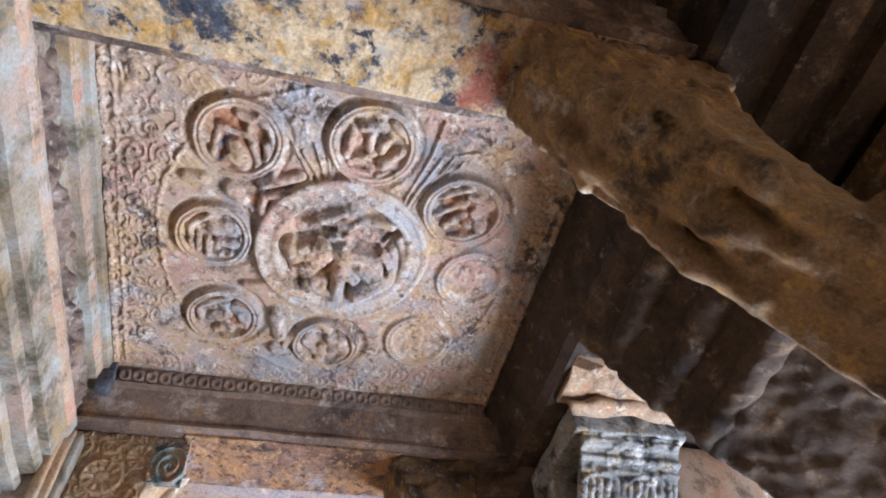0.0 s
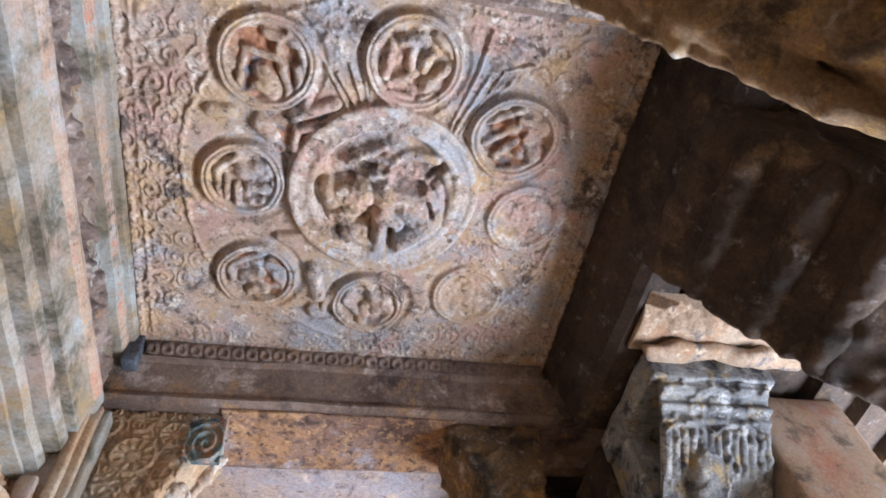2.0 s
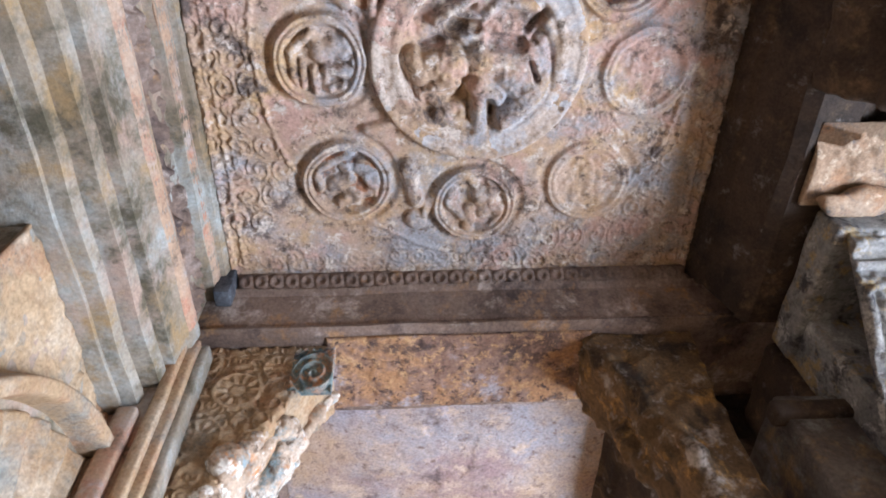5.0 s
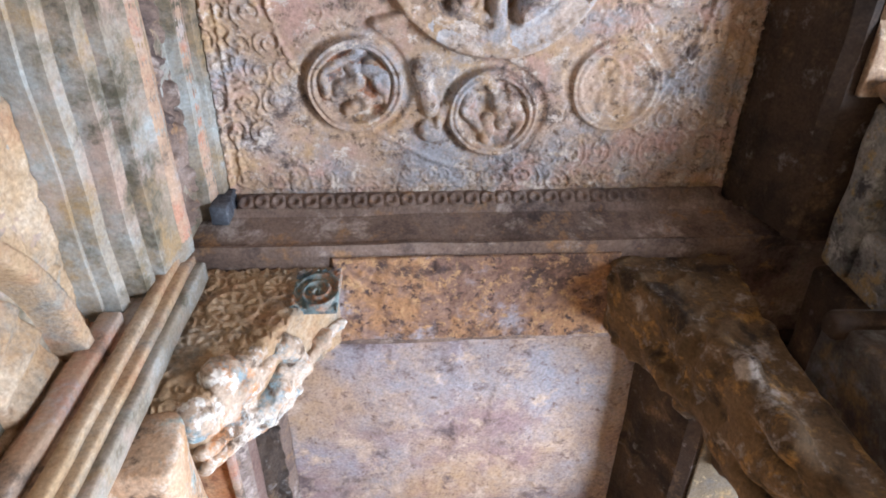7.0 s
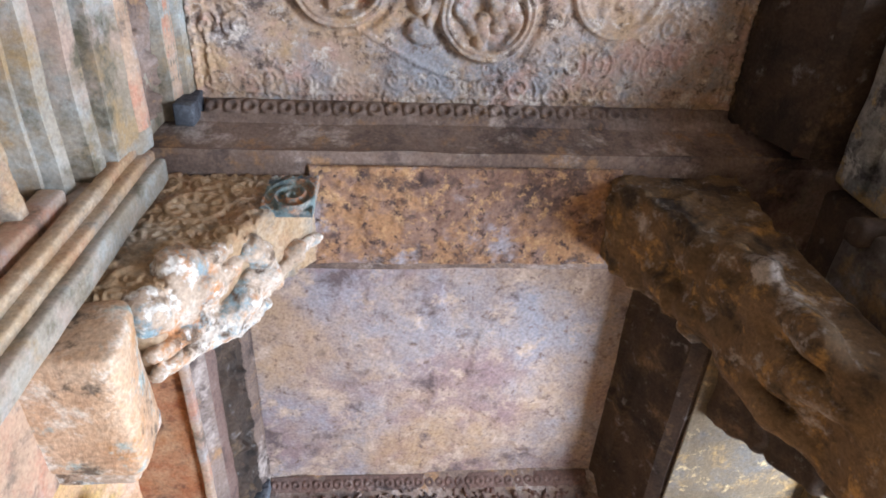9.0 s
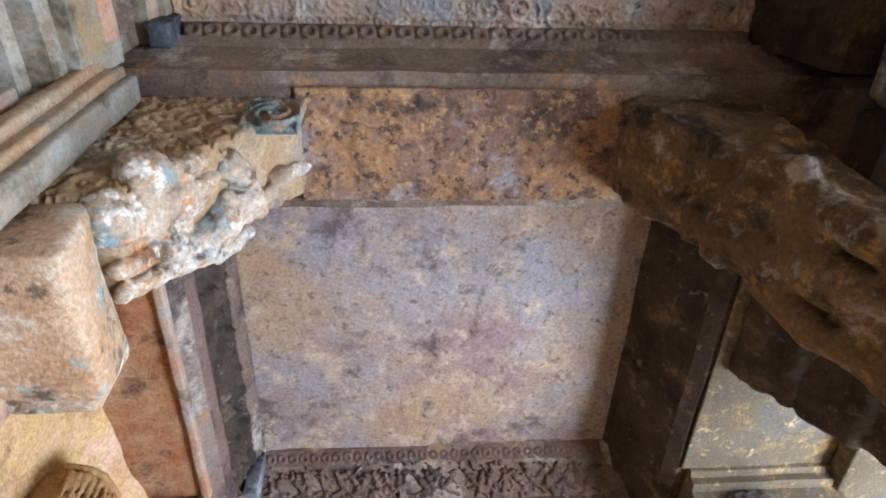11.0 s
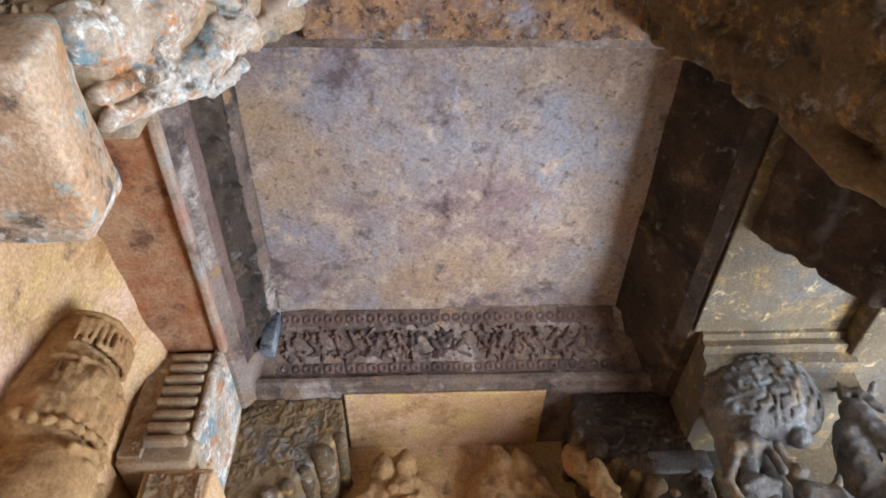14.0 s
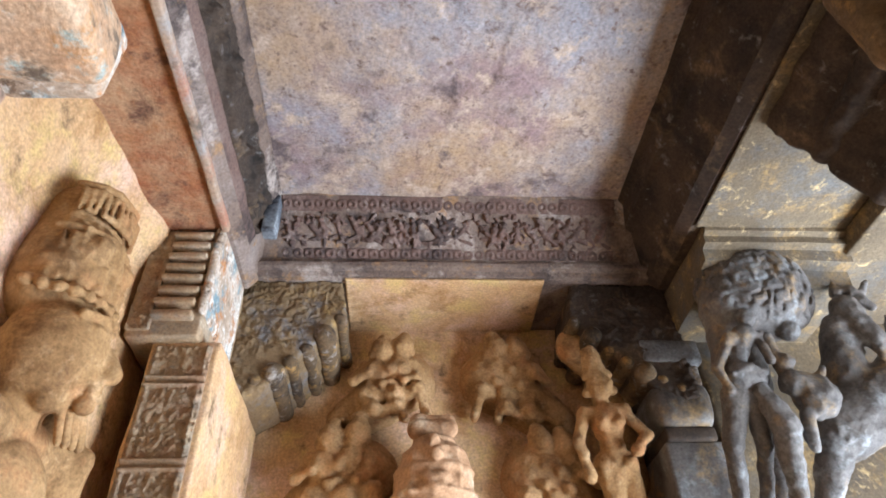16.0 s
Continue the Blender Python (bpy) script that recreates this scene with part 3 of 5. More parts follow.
def wheel_carving(u, v):
    y, x = u + A_Y0, v + A_X0
    hx, hy = x - HUB[0], y - HUB[1]
    r = np.hypot(hx, hy)
    p = flat3(x, y)
    wob = 0.025 * vnoise(p, 3, 9)
    pits = vnoise(p, 46, 71) + 0.6 * vnoise(p, 90, 72)
    outside = smooth(0.88, 0.94, r + wob)
    h = 0.008 * fbm(p, 4, 4, 2) + 0.0022 * pits
    h = h + 0.012 * (0.35 + 0.65 * outside) * tendrils(x, y, 0.125, 4) + 0.006 * tendrils(x + 0.4, y + 0.3, 0.07, 24)
    # the wheel's thin rim, and a faint border along the panel's edge
    h = h + 0.011 * ring(r + wob, 0.905, 0.925, 0.007)
    edge = np.minimum(np.minimum(x - A_X0, A_X1 - x), np.minimum(y - A_Y0, A_Y1 - y))
    h = h + 0.007 * ring(edge, 0.055, 0.07, 0.006) + 0.012 * (1 - smooth(0.015, 0.03, edge))
    # sunk spokes between the roundels, stalk bundles and a lotus between two of them
    h = h - 0.010 * smooth(0.44, 0.48, r) * (1 - smooth(0.80, 0.9, r)) * smooth(-0.1, 0.25, vnoise(p, 5, 83))
    h = h + 0.020 * strokes(x, y, RIBS, 1.0)
    lr, lth = np.hypot(x + 0.20, y - 1.45), np.arctan2(y - 1.45, x + 0.20)
    h = h + 0.012 * (1 - smooth(0.11, 0.125, lr)) * np.clip(np.cos(lth * 9) * smooth(0.05, 0.07, lr) + 0.6 * ring(lr, 0.03, 0.05, 0.008), -0.2, 1)
    h = h + 0.010 * ring(np.abs(y - 2.44 - 0.1 * (x + 0.5)), 0.03, 0.04, 0.006) * (x < -0.33) * (x > -0.95)
    fly = strokes(x, y, FLYERS)
    h = np.maximum(h, fly * (0.036 + 0.003 * pits))
    for k, (cx, cy) in enumerate(ROUNDELS):
        low = 0.5 if k in (3, 4) else 1.0
        big = 0.212 if k in (0, 1, 2) else 0.195
        rr = np.hypot(x - cx, y - cy) + 0.010 * vnoise(p, 5, k) + 0.004 * vnoise(p, 14, k + 9)
        inside = 1 - smooth(big - 0.012, big + 0.010, rr)
        body = strokes(x, y, BODIES[k]) if k in BODIES else 0.8 * limbs_at(x, y, cx, cy, 0.14, 40 + k, 11)
        body = np.maximum(body, 0.45 * smooth(0.05, 0.4, vnoise(p, 16, 60 + k)))
        dish = -0.014 * low * np.sqrt(np.clip(1 - (rr / (big * 0.8)) ** 2, 0, 1))
        own = 0.034 * low * ring(rr, big - 0.045, big, 0.014) - 0.010 * low * ring(rr, big - 0.030, big - 0.016, 0.006)
        own = own + (1 - smooth(big - 0.060, big - 0.045, rr)) * (dish + 0.036 * low * body + 0.009 * low * vnoise(p, 30, 91 + k) + 0.003 * pits)
        h = h * (1 - inside) + own * inside
        h = h - 0.014 * low * ring(rr, big + 0.004, big + 0.034, 0.012)
    # the hub: a broad flat rim round a deep roundel with a crouched carving
    rim = 1 - smooth(0.435, 0.455, r + 0.4 * wob)
    pit = 1 - smooth(0.30, 0.335, r + 0.4 * wob)
    body = np.maximum(strokes(x, y, HUB_HIGH), 0.72 * strokes(x, y, HUB_MID))
    body = np.maximum(body, 0.42 * smooth(-0.2, 0.35, vnoise(p, 9, 61)))
    face = 0.25 * strokes(x, y, [(-0.08, 2.24, -0.03, 2.24, 0.018), (-0.06, 2.19, -0.03, 2.19, 0.014), (-0.06, 2.27, -0.03, 2.27, 0.014)])
    hollow = strokes(x, y, HUB_PITS, 1.0)
    hub = 0.040 + 0.005 * fbm(p, 9, 3, 21) + 0.002 * pits + 0.006 * ring(r, 0.41, 0.44, 0.01) + 0.004 * ring(r, 0.33, 0.36, 0.008)
    hub = hub * (1 - pit) + pit * (-0.018 + 0.078 * body + 0.05 * face - 0.050 * hollow + 0.005 * pits)
    return h * (1 - rim) + hub * rim


ceiling_1 = relief("ceiling_1", (A_X0, A_Y0, A_Z), (0, 1, 0), (1, 0, 0), A_Y1 - A_Y0, A_X1 - A_X0, 0.0055, wheel_carving, CEIL, thick=0.12)
# pale worn wash on the hub's rim, orange left in the hollows of some roundels
ceiling_1.data.materials.append(HUBWASH)
ceiling_1.data.materials.append(CEILRED)
mid = np.zeros(len(ceiling_1.data.polygons) * 3)
ceiling_1.data.polygons.foreach_get("center", mid)
mid = mid.reshape(-1, 3)
flat = flat3(mid[:, 0], mid[:, 1])
away = np.hypot(mid[:, 0] - HUB[0], mid[:, 1] - HUB[1])
slot = np.where((away > 0.31) & (away < 0.44) & (fbm(flat, 9, 5, 5) > -0.28), 1, 0)
for cx, cy, rad in ((*ROUNDELS[0], 0.165), (*ROUNDELS[6], 0.15), (*ROUNDELS[2], 0.15), (-0.3, 1.88, 0.16)):
    near = (np.hypot(mid[:, 0] - cx, mid[:, 1] - cy) < rad) & (mid[:, 2] > A_Z - 0.014) & (fbm(flat, 8, 5, 15) > -0.05)
    slot = np.where(near, 2, slot)
ceiling_1.data.polygons.foreach_set("material_index", slot.astype(np.int32))
tagged(ceiling_1, "carved sandstone ceiling panel with a wheel of figure roundels and faded paint", "ceiling", kind="structure")


def smoked_plaster(u, v):
    p = flat3(u, v)
    flake = smooth(0.12, 0.30, fbm(p, 3.2, 4, 8))
    chip = smooth(0.42, 0.46, fbm(p, 5.5, 4, 19)) * smooth(0.1, 0.4, vnoise(p, 1.3, 33))
    return 0.006 * fbm(p, 2.5, 5, 3) + 0.002 * flake - 0.008 * chip + 0.0016 * vnoise(p, 60, 2)


B_X0, B_X1, B_Y0, B_Y1, B_Z = -1.0, 1.04, 3.92, 5.63, 4.61
ceiling_2 = relief("ceiling_2", (B_X0, B_Y0, B_Z), (0, 1, 0), (1, 0, 0), B_Y1 - B_Y0, B_X1 - B_X0, 0.012, smoked_plaster, PLAIN, thick=0.12)
tagged(ceiling_2, "plain plastered ceiling panel, mottled ochre, blue-grey and violet", "ceiling", kind="structure")

# ---- beams ----
SOFFIT = 4.23
face = [(0.0, 0.32), (0.0, 0.31), (0.02, 0.305), (0.02, 0.245), (0.005, 0.235), (0.035, 0.215), (0.085, 0.035), (0.068, 0.028), (0.068, 0.012), (0.11, 0.0)]


def cross_beam(y_near, y_far, label, seed):
    """A beam across the aisle with moulded sides, its bed at SOFFIT."""
    prof = [(y_near - 0.02, 0.5)] + [(y_near + a, b) for a, b in face] + [(y_far - a, b) for a, b in reversed(face)] + [(y_far + 0.02, 0.5)]
    ob = sweep("cross_beam", prof, -1.74, 2.02, "x", (0, 0, SOFFIT), BAND, rough=0.004, seed=seed)
    return tagged(ob, label, "beam", kind="structure")


beam_mid = cross_beam(3.275, 3.945, "dusky moulded stone cross beam between two ceiling panels", 1)
beam_near = cross_beam(0.66, 1.285, "dusky stone cross beam with peeling ochre and blue plaster", 2)


def dentils(u, v):
    return 0.012 * beads(v, 0.072, u, 0.043, 0.034) + worn(u, v, 0.002, 3)


relief("bead_band", (-1.03, 3.243, 4.537), (0, 0.05, -0.066), (1, 0, 0), 0.085, 2.2, 0.005, dentils, BAND, beam_mid, thick=0.02)
def peel(u, v):
    p = flat3(u, v)
    return 0.004 * fbm(p, 5, 5, 3) + 0.006 * smooth(0.0, 0.06, fbm(p, 6, 5, 17)) + 0.003 * vnoise(p, 45, 4)


relief("plaster_face", (-0.60, 3.395, SOFFIT - 0.010), (0, 1, 0), (1, 0, 0), 0.44, 1.24, 0.010, peel, PEEL, beam_mid, "peeling brown and orange plaster", thick=0.012)
relief("plaster_face", (-1.2, 0.775, SOFFIT - 0.010), (0, 1, 0), (1, 0, 0), 0.40, 2.3, 0.010, peel, BLUEPEEL, beam_near, "ochre plaster with dark blue patches", thick=0.012)

for x0, y0, z0 in ((-1.115, 3.215, 4.36), (-1.06, 5.58, 4.30)):
    corner = stone_box("corner_block", (x0, y0, z0), (x0 + 0.075, y0 + 0.09, 4.56), BLUE, r=0.008, rough=0.004, step=0.03, seed=3)
    tagged(corner, "blue-grey painted block in the corner of the ceiling panel", "block", "corner blocks")

# side beam over the inner row of pillars, many fascias deep
fascias = [(-1.06, 4.66), (-1.06, 4.545), (-1.075, 4.49), (-1.10, 4.485), (-1.112, 4.405), (-1.16, 4.40), (-1.17, 4.165), (-1.125, 4.155), (-1.14, 4.075), (-1.155, 4.065), (-1.165, 3.935),
           (-1.235, 3.93), (-1.235, 3.90), (-1.19, 3.895), (-1.20, 3.83), (-1.285, 3.825), (-1.285, 3.79), (-1.245, 3.785), (-1.255, 3.735), (-1.325, 3.73), (-1.325, 3.712), (-1.295, 3.71), (-1.295, 3.69), (-1.80, 3.69), (-1.80, 4.66)]
side_inner = sweep("side_beam", fascias, -3.0, 3.3, "y", (0, 0, 0), FASCIA, rough=0.006, seed=5)
tagged(side_inner, "deep pale stone side beam with stacked fascias and a carved frieze", "beam", kind="structure")


def foliage(u, v):
    p = flat3(u, v)
    lump = smooth(-0.1, 0.6, vnoise(p, 17, 3) + 0.6 * vnoise(p, 31, 5))
    return 0.045 * lump * np.sin(np.pi * np.clip(u / 0.225, 0, 1)) ** 0.5 + 0.008 * vnoise(p, 60, 8)


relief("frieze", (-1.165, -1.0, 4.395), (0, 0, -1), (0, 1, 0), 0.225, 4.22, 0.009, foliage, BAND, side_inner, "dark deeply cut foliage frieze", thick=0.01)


def leafband(u, v):
    return 0.007 * np.abs(np.sin(v * np.pi / 0.06)) * np.sin(np.pi * np.clip(u / 0.08, 0, 1)) + 0.004 * np.cos(u * 300) + worn(u, v, 0.003, 5)


relief("leaf_band", (-1.128, -1.0, 4.152), (-0.16, 0, -1), (0, 1, 0), 0.075, 4.22, 0.008, leafband, ROSY, side_inner, "rosy band of small carved leaves", thick=0.01)
relief("upper_band", (-1.103, -1.0, 4.482), (-0.16, 0, -1), (0, 1, 0), 0.075, 4.22, 0.008, leafband, ROSY, side_inner, thick=0.01)

# side beams of the far bay and of the open front
def side_beam(points, y0, y1, label, mat, seed):
    return tagged(sweep("side_beam", points, y0, y1, "y", (0, 0, 0), mat, rough=0.005, seed=seed), label, "beam", kind="structure")


side_far = side_beam([(-0.99, 4.7), (-0.995, 4.60), (-1.03, 4.58), (-1.05, 4.48), (-1.075, 4.46), (-1.12, 4.20), (-1.10, 4.19), (-1.15, 4.13), (-1.72, 4.10), (-1.8, 4.7)], 3.86, 5.9,
                     "sooty stone side beam above a red painted bed", BAND, 8)


def rope(u, v):
    return 0.012 * np.abs(np.sin(v * np.pi / 0.05)) * np.sin(np.pi * np.clip(u / 0.08, 0, 1)) + worn(u, v, 0.003, 6)


def thicket(u, v):
    p = flat3(u, v)
    lump = smooth(-0.25, 0.55, vnoise(p, 15, 13) + 0.6 * vnoise(p, 32, 15))
    return 0.055 * lump * np.sin(np.pi * np.clip(u / 0.23, 0, 1)) ** 0.5 + 0.005 * vnoise(p, 60, 8)


relief("rope_border", (-1.0, 3.9, 4.595), (-0.3, 0, -1), (0, 1, 0), 0.085, 1.72, 0.008, rope, BAND, side_far, "dusky rope border", thick=0.03)
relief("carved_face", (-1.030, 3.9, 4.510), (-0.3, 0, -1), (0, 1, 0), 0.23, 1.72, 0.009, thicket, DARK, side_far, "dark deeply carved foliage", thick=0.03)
relief("lower_band", (-1.094, 3.9, 4.288), (-0.3, 0, -1), (0, 1, 0), 0.09, 1.72, 0.012, lambda u, v: worn(u, v, 0.005, 9) + 0.008, FRIEZE, side_far, thick=0.03)
relief("red_bed", (-1.66, 3.95, 4.088), (0, 1, 0), (1, 0, 0.05), 1.44, 0.50, 0.014, lambda u, v: 0.008 * fbm(flat3(u, v), 3, 5, 4), REDSTONE, side_far, "red painted stone bed", thick=0.02)
stone_box("red_fillet", (-1.185, 3.95, 4.085), (-1.145, 5.38, 4.135), ROSY, side_far, r=0.01, rough=0.004, step=0.06, seed=4)
# front beams face away from the daylight; DARK puts that shade into their colour
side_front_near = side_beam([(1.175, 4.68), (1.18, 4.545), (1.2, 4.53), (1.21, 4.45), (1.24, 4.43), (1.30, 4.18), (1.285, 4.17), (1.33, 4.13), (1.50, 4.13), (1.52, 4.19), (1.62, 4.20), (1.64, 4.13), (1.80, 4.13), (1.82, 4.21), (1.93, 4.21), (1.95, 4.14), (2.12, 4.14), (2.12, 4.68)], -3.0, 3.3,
                            "dark side beam over the open front, shade put into its colour", DARK, 9)
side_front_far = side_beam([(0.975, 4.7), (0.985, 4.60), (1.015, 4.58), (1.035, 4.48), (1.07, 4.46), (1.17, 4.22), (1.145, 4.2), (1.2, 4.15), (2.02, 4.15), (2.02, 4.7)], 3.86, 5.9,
                           "dark side beam with an ochre-stained bed, shade put into its colour", DARK, 10)
relief("stained_bed", (1.215, 3.9, 4.128), (0, 1, 0), (1, 0, 0), 1.44, 0.8, 0.014, lambda u, v: 0.006 * fbm(flat3(u, v), 3, 5, 14), STAINED, side_front_far, "ochre-stained stone bed", thick=0.01)

# end beam with its frieze of figures
end_beam = sweep("end_beam", [(5.60, 4.72), (5.62, 4.61), (5.87, 4.335), (5.875, 4.30), (5.845, 4.29), (5.85, 4.265), (5.89, 4.26), (5.90, 4.23), (6.55, 4.23), (6.55, 4.72)], -1.3, 1.3, "x", (0, 0, 0), BAND, rough=0.004, seed=12)
tagged(end_beam, "dark stone end beam carved with a frieze of little figures", "beam", kind="structure")


def frieze(u, v):
    p = flat3(u, v)
    h = 0.006 * fbm(p, 7, 4, 3)
    mid = smooth(0.09, 0.10, u) * (1 - smooth(0.295, 0.305, u))
    body = 0 * u
    rnd = random.Random(5)
    for k in range(26):
        c = 0.03 + k * 0.074 + rnd.uniform(-0.02, 0.02)
        lean, top = rnd.uniform(-0.06, 0.06), rnd.uniform(0.125, 0.16)
        body = np.maximum(body, 0.85 * segment(u, v, (top + 0.03, c), (top + 0.09, c + lean), rnd.uniform(0.018, 0.028)))
        body = np.maximum(body, segment(u, v, (top, c - lean * 0.3), (top, c - lean * 0.3), 0.019))
        for s in (-1, 1, 1):
            body = np.maximum(body, 0.7 * segment(u, v, (top + 0.035, c), (top + rnd.uniform(-0.03, 0.1), c + rnd.uniform(0.02, 0.06) * s), 0.011))
            body = np.maximum(body, 0.7 * segment(u, v, (top + 0.09, c + lean), (rnd.uniform(0.24, 0.29), c + rnd.uniform(0.01, 0.06) * s), 0.014))
    body = np.maximum(body, 0.8 * smooth(0.2, 0.8, vnoise(p, 34, 6) + 0.5 * vnoise(p, 60, 7))) + 0.2 * vnoise(p, 50, 9)
    h = h + mid * (-0.03 + 0.055 * body)
    h = h + 0.010 * beads(v, 0.062, u, 0.05, 0.026) + 0.010 * beads(v, 0.062, u, 0.335, 0.026)
    return h


relief("frieze", (-0.99, 5.622, 4.602), (0, 0.25, -0.27), (1, 0, 0), 0.365, 1.95, 0.006, frieze, FRIEZE, end_beam, "reddish-brown frieze of small dancing figures", thick=0.03)
relief("pale_bed", (-0.62, 5.915, SOFFIT - 0.012), (0, 1, 0), (1, 0, 0), 0.58, 1.16, 0.012, lambda u, v: 0.005 * fbm(flat3(u, v), 4, 5, 24) + 0.004, SAND, end_beam, "pale ochre stone bed", thick=0.01)

# ---- walls, floor, ground ----
def wall_part(name, lo, hi, mat, label, step=0.12, rough=0.012, seed=0):
    return tagged(stone_box(name, lo, hi, mat, r=0.02, rough=rough, step=step, seed=seed), label, "wall" if "wall" in name else name, kind="structure")


wall_end = wall_part("wall_end", (-1.75, 6.46, 0), (2.6, 6.9, 4.26), SAND, "warm sandstone end wall behind the reliefs", 0.06, 0.012, 3)
wall_inner = stone_box("wall_inner", (-2.1, 3.9, 0), (-1.6, 6.47, 4.135), SAND, r=0.02, rough=0.012, step=0.06, seed=4,
                       shape=lambda p: p + np.stack([smooth(5.05, 5.38, p[:, 1]) * 0.06 + 0.02 + 0.09 * smooth(3.85, 4.12, p[:, 2]) * smooth(4.3, 4.9, p[:, 1]), 0 * p[:, 0], 0 * p[:, 0]], -1) * (p[:, :1] > -1.8))
tagged(wall_inner, "warm rosy sandstone side wall with a crowned relief", "wall", kind="structure")
wall_hall_back = wall_part("wall_west", (-7.3, -6, 0), (-7.0, 7, 4.9), DARK, "dark rock wall of the inner hall", 0.5, 0.03, 5)
wall_hall_end = wall_part("wall_north", (-7.2, 6.5, 0), (-1.7, 6.9, 4.9), DARK, "dark rock wall closing the inner hall", 0.5, 0.03, 6)
wall_behind = wall_part("wall_south", (-7.2, -6.3, 0), (2.6, -6, 4.9), SAND, "sandstone wall closing the aisle", 0.5, 0.03, 7)
ceiling_hall = wall_part("ceiling_3", (-7.2, -6.2, 4.35), (-1.75, 6.9, 4.8), DARK, "dark rock ceiling of the inner hall", 0.4, 0.02, 8)
ceiling_back = wall_part("ceiling_4", (-1.7, -6.2, 4.56), (2.0, 0.68, 4.9), CEIL, "stained stone ceiling over the aisle", 0.3, 0.012, 9)
roof_rock = wall_part("ceiling_5", (-7.2, -6.3, 4.86), (5.6, 6.95, 5.4), DARK, "rock mass above the cave", 0.6, 0.03, 10)
floor = wall_part("floor", (-7.2, -6.3, -0.25), (3.0, 6.9, 0.0), FLOORSTONE, "worn sandstone floor of the cave aisle", 0.3, 0.006, 11)
ground = relief("ground", (-150, -150, -0.9), (1, 0, 0), (0, 1, 0), 300, 300, 4.0, lambda u, v: 0.12 * fbm(flat3(u, v), 0.1, 3, 5), GROUND, thick=0.5)
tagged(ground, "sunlit bare earth and rock below the cave", "ground", kind="structure")

# ---- eave outside the pillars, stepping outwards in long ribs ----
eave_line = [(2.10, 4.86), (2.10, 4.22)]
for k in range(7):
    x = 2.12 + 0.32 * k
    eave_line += [(x, 4.24 - 0.05 * k), (x + 0.12, 4.25 - 0.05 * k), (x + 0.14, 4.17 - 0.05 * k), (x + 0.30, 4.16 - 0.05 * k)]
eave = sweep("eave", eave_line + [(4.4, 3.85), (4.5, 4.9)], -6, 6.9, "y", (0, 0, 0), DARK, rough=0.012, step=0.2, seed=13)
tagged(eave, "dark rock eave with long ribs beyond the pillars", "eave", kind="structure")
# patch of daylight on the beam's bed, painted as a ragged pale slab
relief("painted_daylight_bed", (1.36, 2.34, 4.105), (0, 1, 0), (1, 0, 0), 0.34, 1.2, 0.010, lambda u, v: 0.016 * fbm(flat3(u, v), 5, 5, 34) + 0.004 * vnoise(flat3(u, v), 40, 6) - 0.03 * (1 - smooth(0.0, 0.14, u + 0.06 * fbm(flat3(u, v), 5, 4, 3))), PALEBED, side_front_near, "stone bed of the beam with daylight painted on in pale colour", thick=0.02)
for k in range(9):
    rib = stone_box("hall_rib", (-6.9, -1.5 + 0.62 * k, 4.14), (-1.82, -1.18 + 0.62 * k, 4.37), BAND, ceiling_hall, r=0.02, rough=0.01, step=0.25, seed=k)

# ---- pillars ----
def pillar(x0, x1, y, top, label, mat, seed):
    """A square stone pillar: plinth, shaft and the block at its head."""
    root = new("pillar")
    tagged(root, label, "pillar", "pillars of the aisle")
    stone_box("plinth", (x0 - 0.06, y - 0.40, 0), (x1 + 0.06, y + 0.40, 0.35), SAND, root, r=0.03, rough=0.008, step=0.15, seed=seed)
    stone_box("shaft", (x0, y - 0.33, 0.34), (x1, y + 0.33, 2.9), SAND, root, r=0.03, rough=0.008, step=0.1, seed=seed + 1)
    stone_box("block", (x0 + 0.01, y - 0.32, 2.89), (x1 - 0.01, y + 0.32, top), mat, root, r=0.02, rough=0.006, step=0.06, seed=seed + 2)
    return root


pillar_li = pillar(-1.80, -1.19, 3.61, 4.16, "rosy sandstone pillar with upright fillets beside the inner hall", ROSY, 1)
pillar_ln = pillar(-1.80, -1.19, 0.97, 4.16, "rosy sandstone pillar of the inner row", ROSY, 5)
pillar_ri = pillar(1.21, 1.95, 3.63, 3.69, "dark sandstone pillar of the open front", GREYFIG, 9)
stone_box("neck", (1.45, 3.42, 3.67), (1.95, 3.9, 4.14), DARK, pillar_ri, r=0.03, rough=0.008, step=0.08, seed=4)
stone_box("head_moulding", (1.17, 3.28, 3.56), (2.0, 3.36, 3.64), DARK, pillar_ri, r=0.02, rough=0.005, step=0.08, seed=6)
pillar_rn = pillar(2.14, 2.75, 0.97, 4.13, "brown sandstone pillar of the open front", BROWN, 13)
block_li = next(o for o in pillar_li.children if o.name.startswith("block"))
# upright fillets on the near side of the inner pillar's block
for k, (x0, wd, out) in enumerate(((-1.205, 0.05, 0.02), (-1.30, 0.075, 0.045), (-1.40, 0.06, 0.02), (-1.50, 0.07, 0.045), (-1.62, 0.06, 0.02))):
    stone_box("fillet", (x0, 3.285 - out, 2.6), (x0 + wd, 3.32, 4.12 if k == 0 else 3.69), (OCHRE, ROSY)[k % 2], block_li, r=0.014, rough=0.004, step=0.06, seed=k)
stone_box("fillet", (-1.20, 3.30, 2.9), (-1.12, 3.40, 4.13), OCHRE, block_li, r=0.014, rough=0.004, step=0.06, seed=7)
stone_box("fillet", (-1.13, 3.33, 2.9), (-1.085, 3.42, 4.13), FASCIA, block_li, r=0.014, rough=0.004, step=0.06, seed=8)
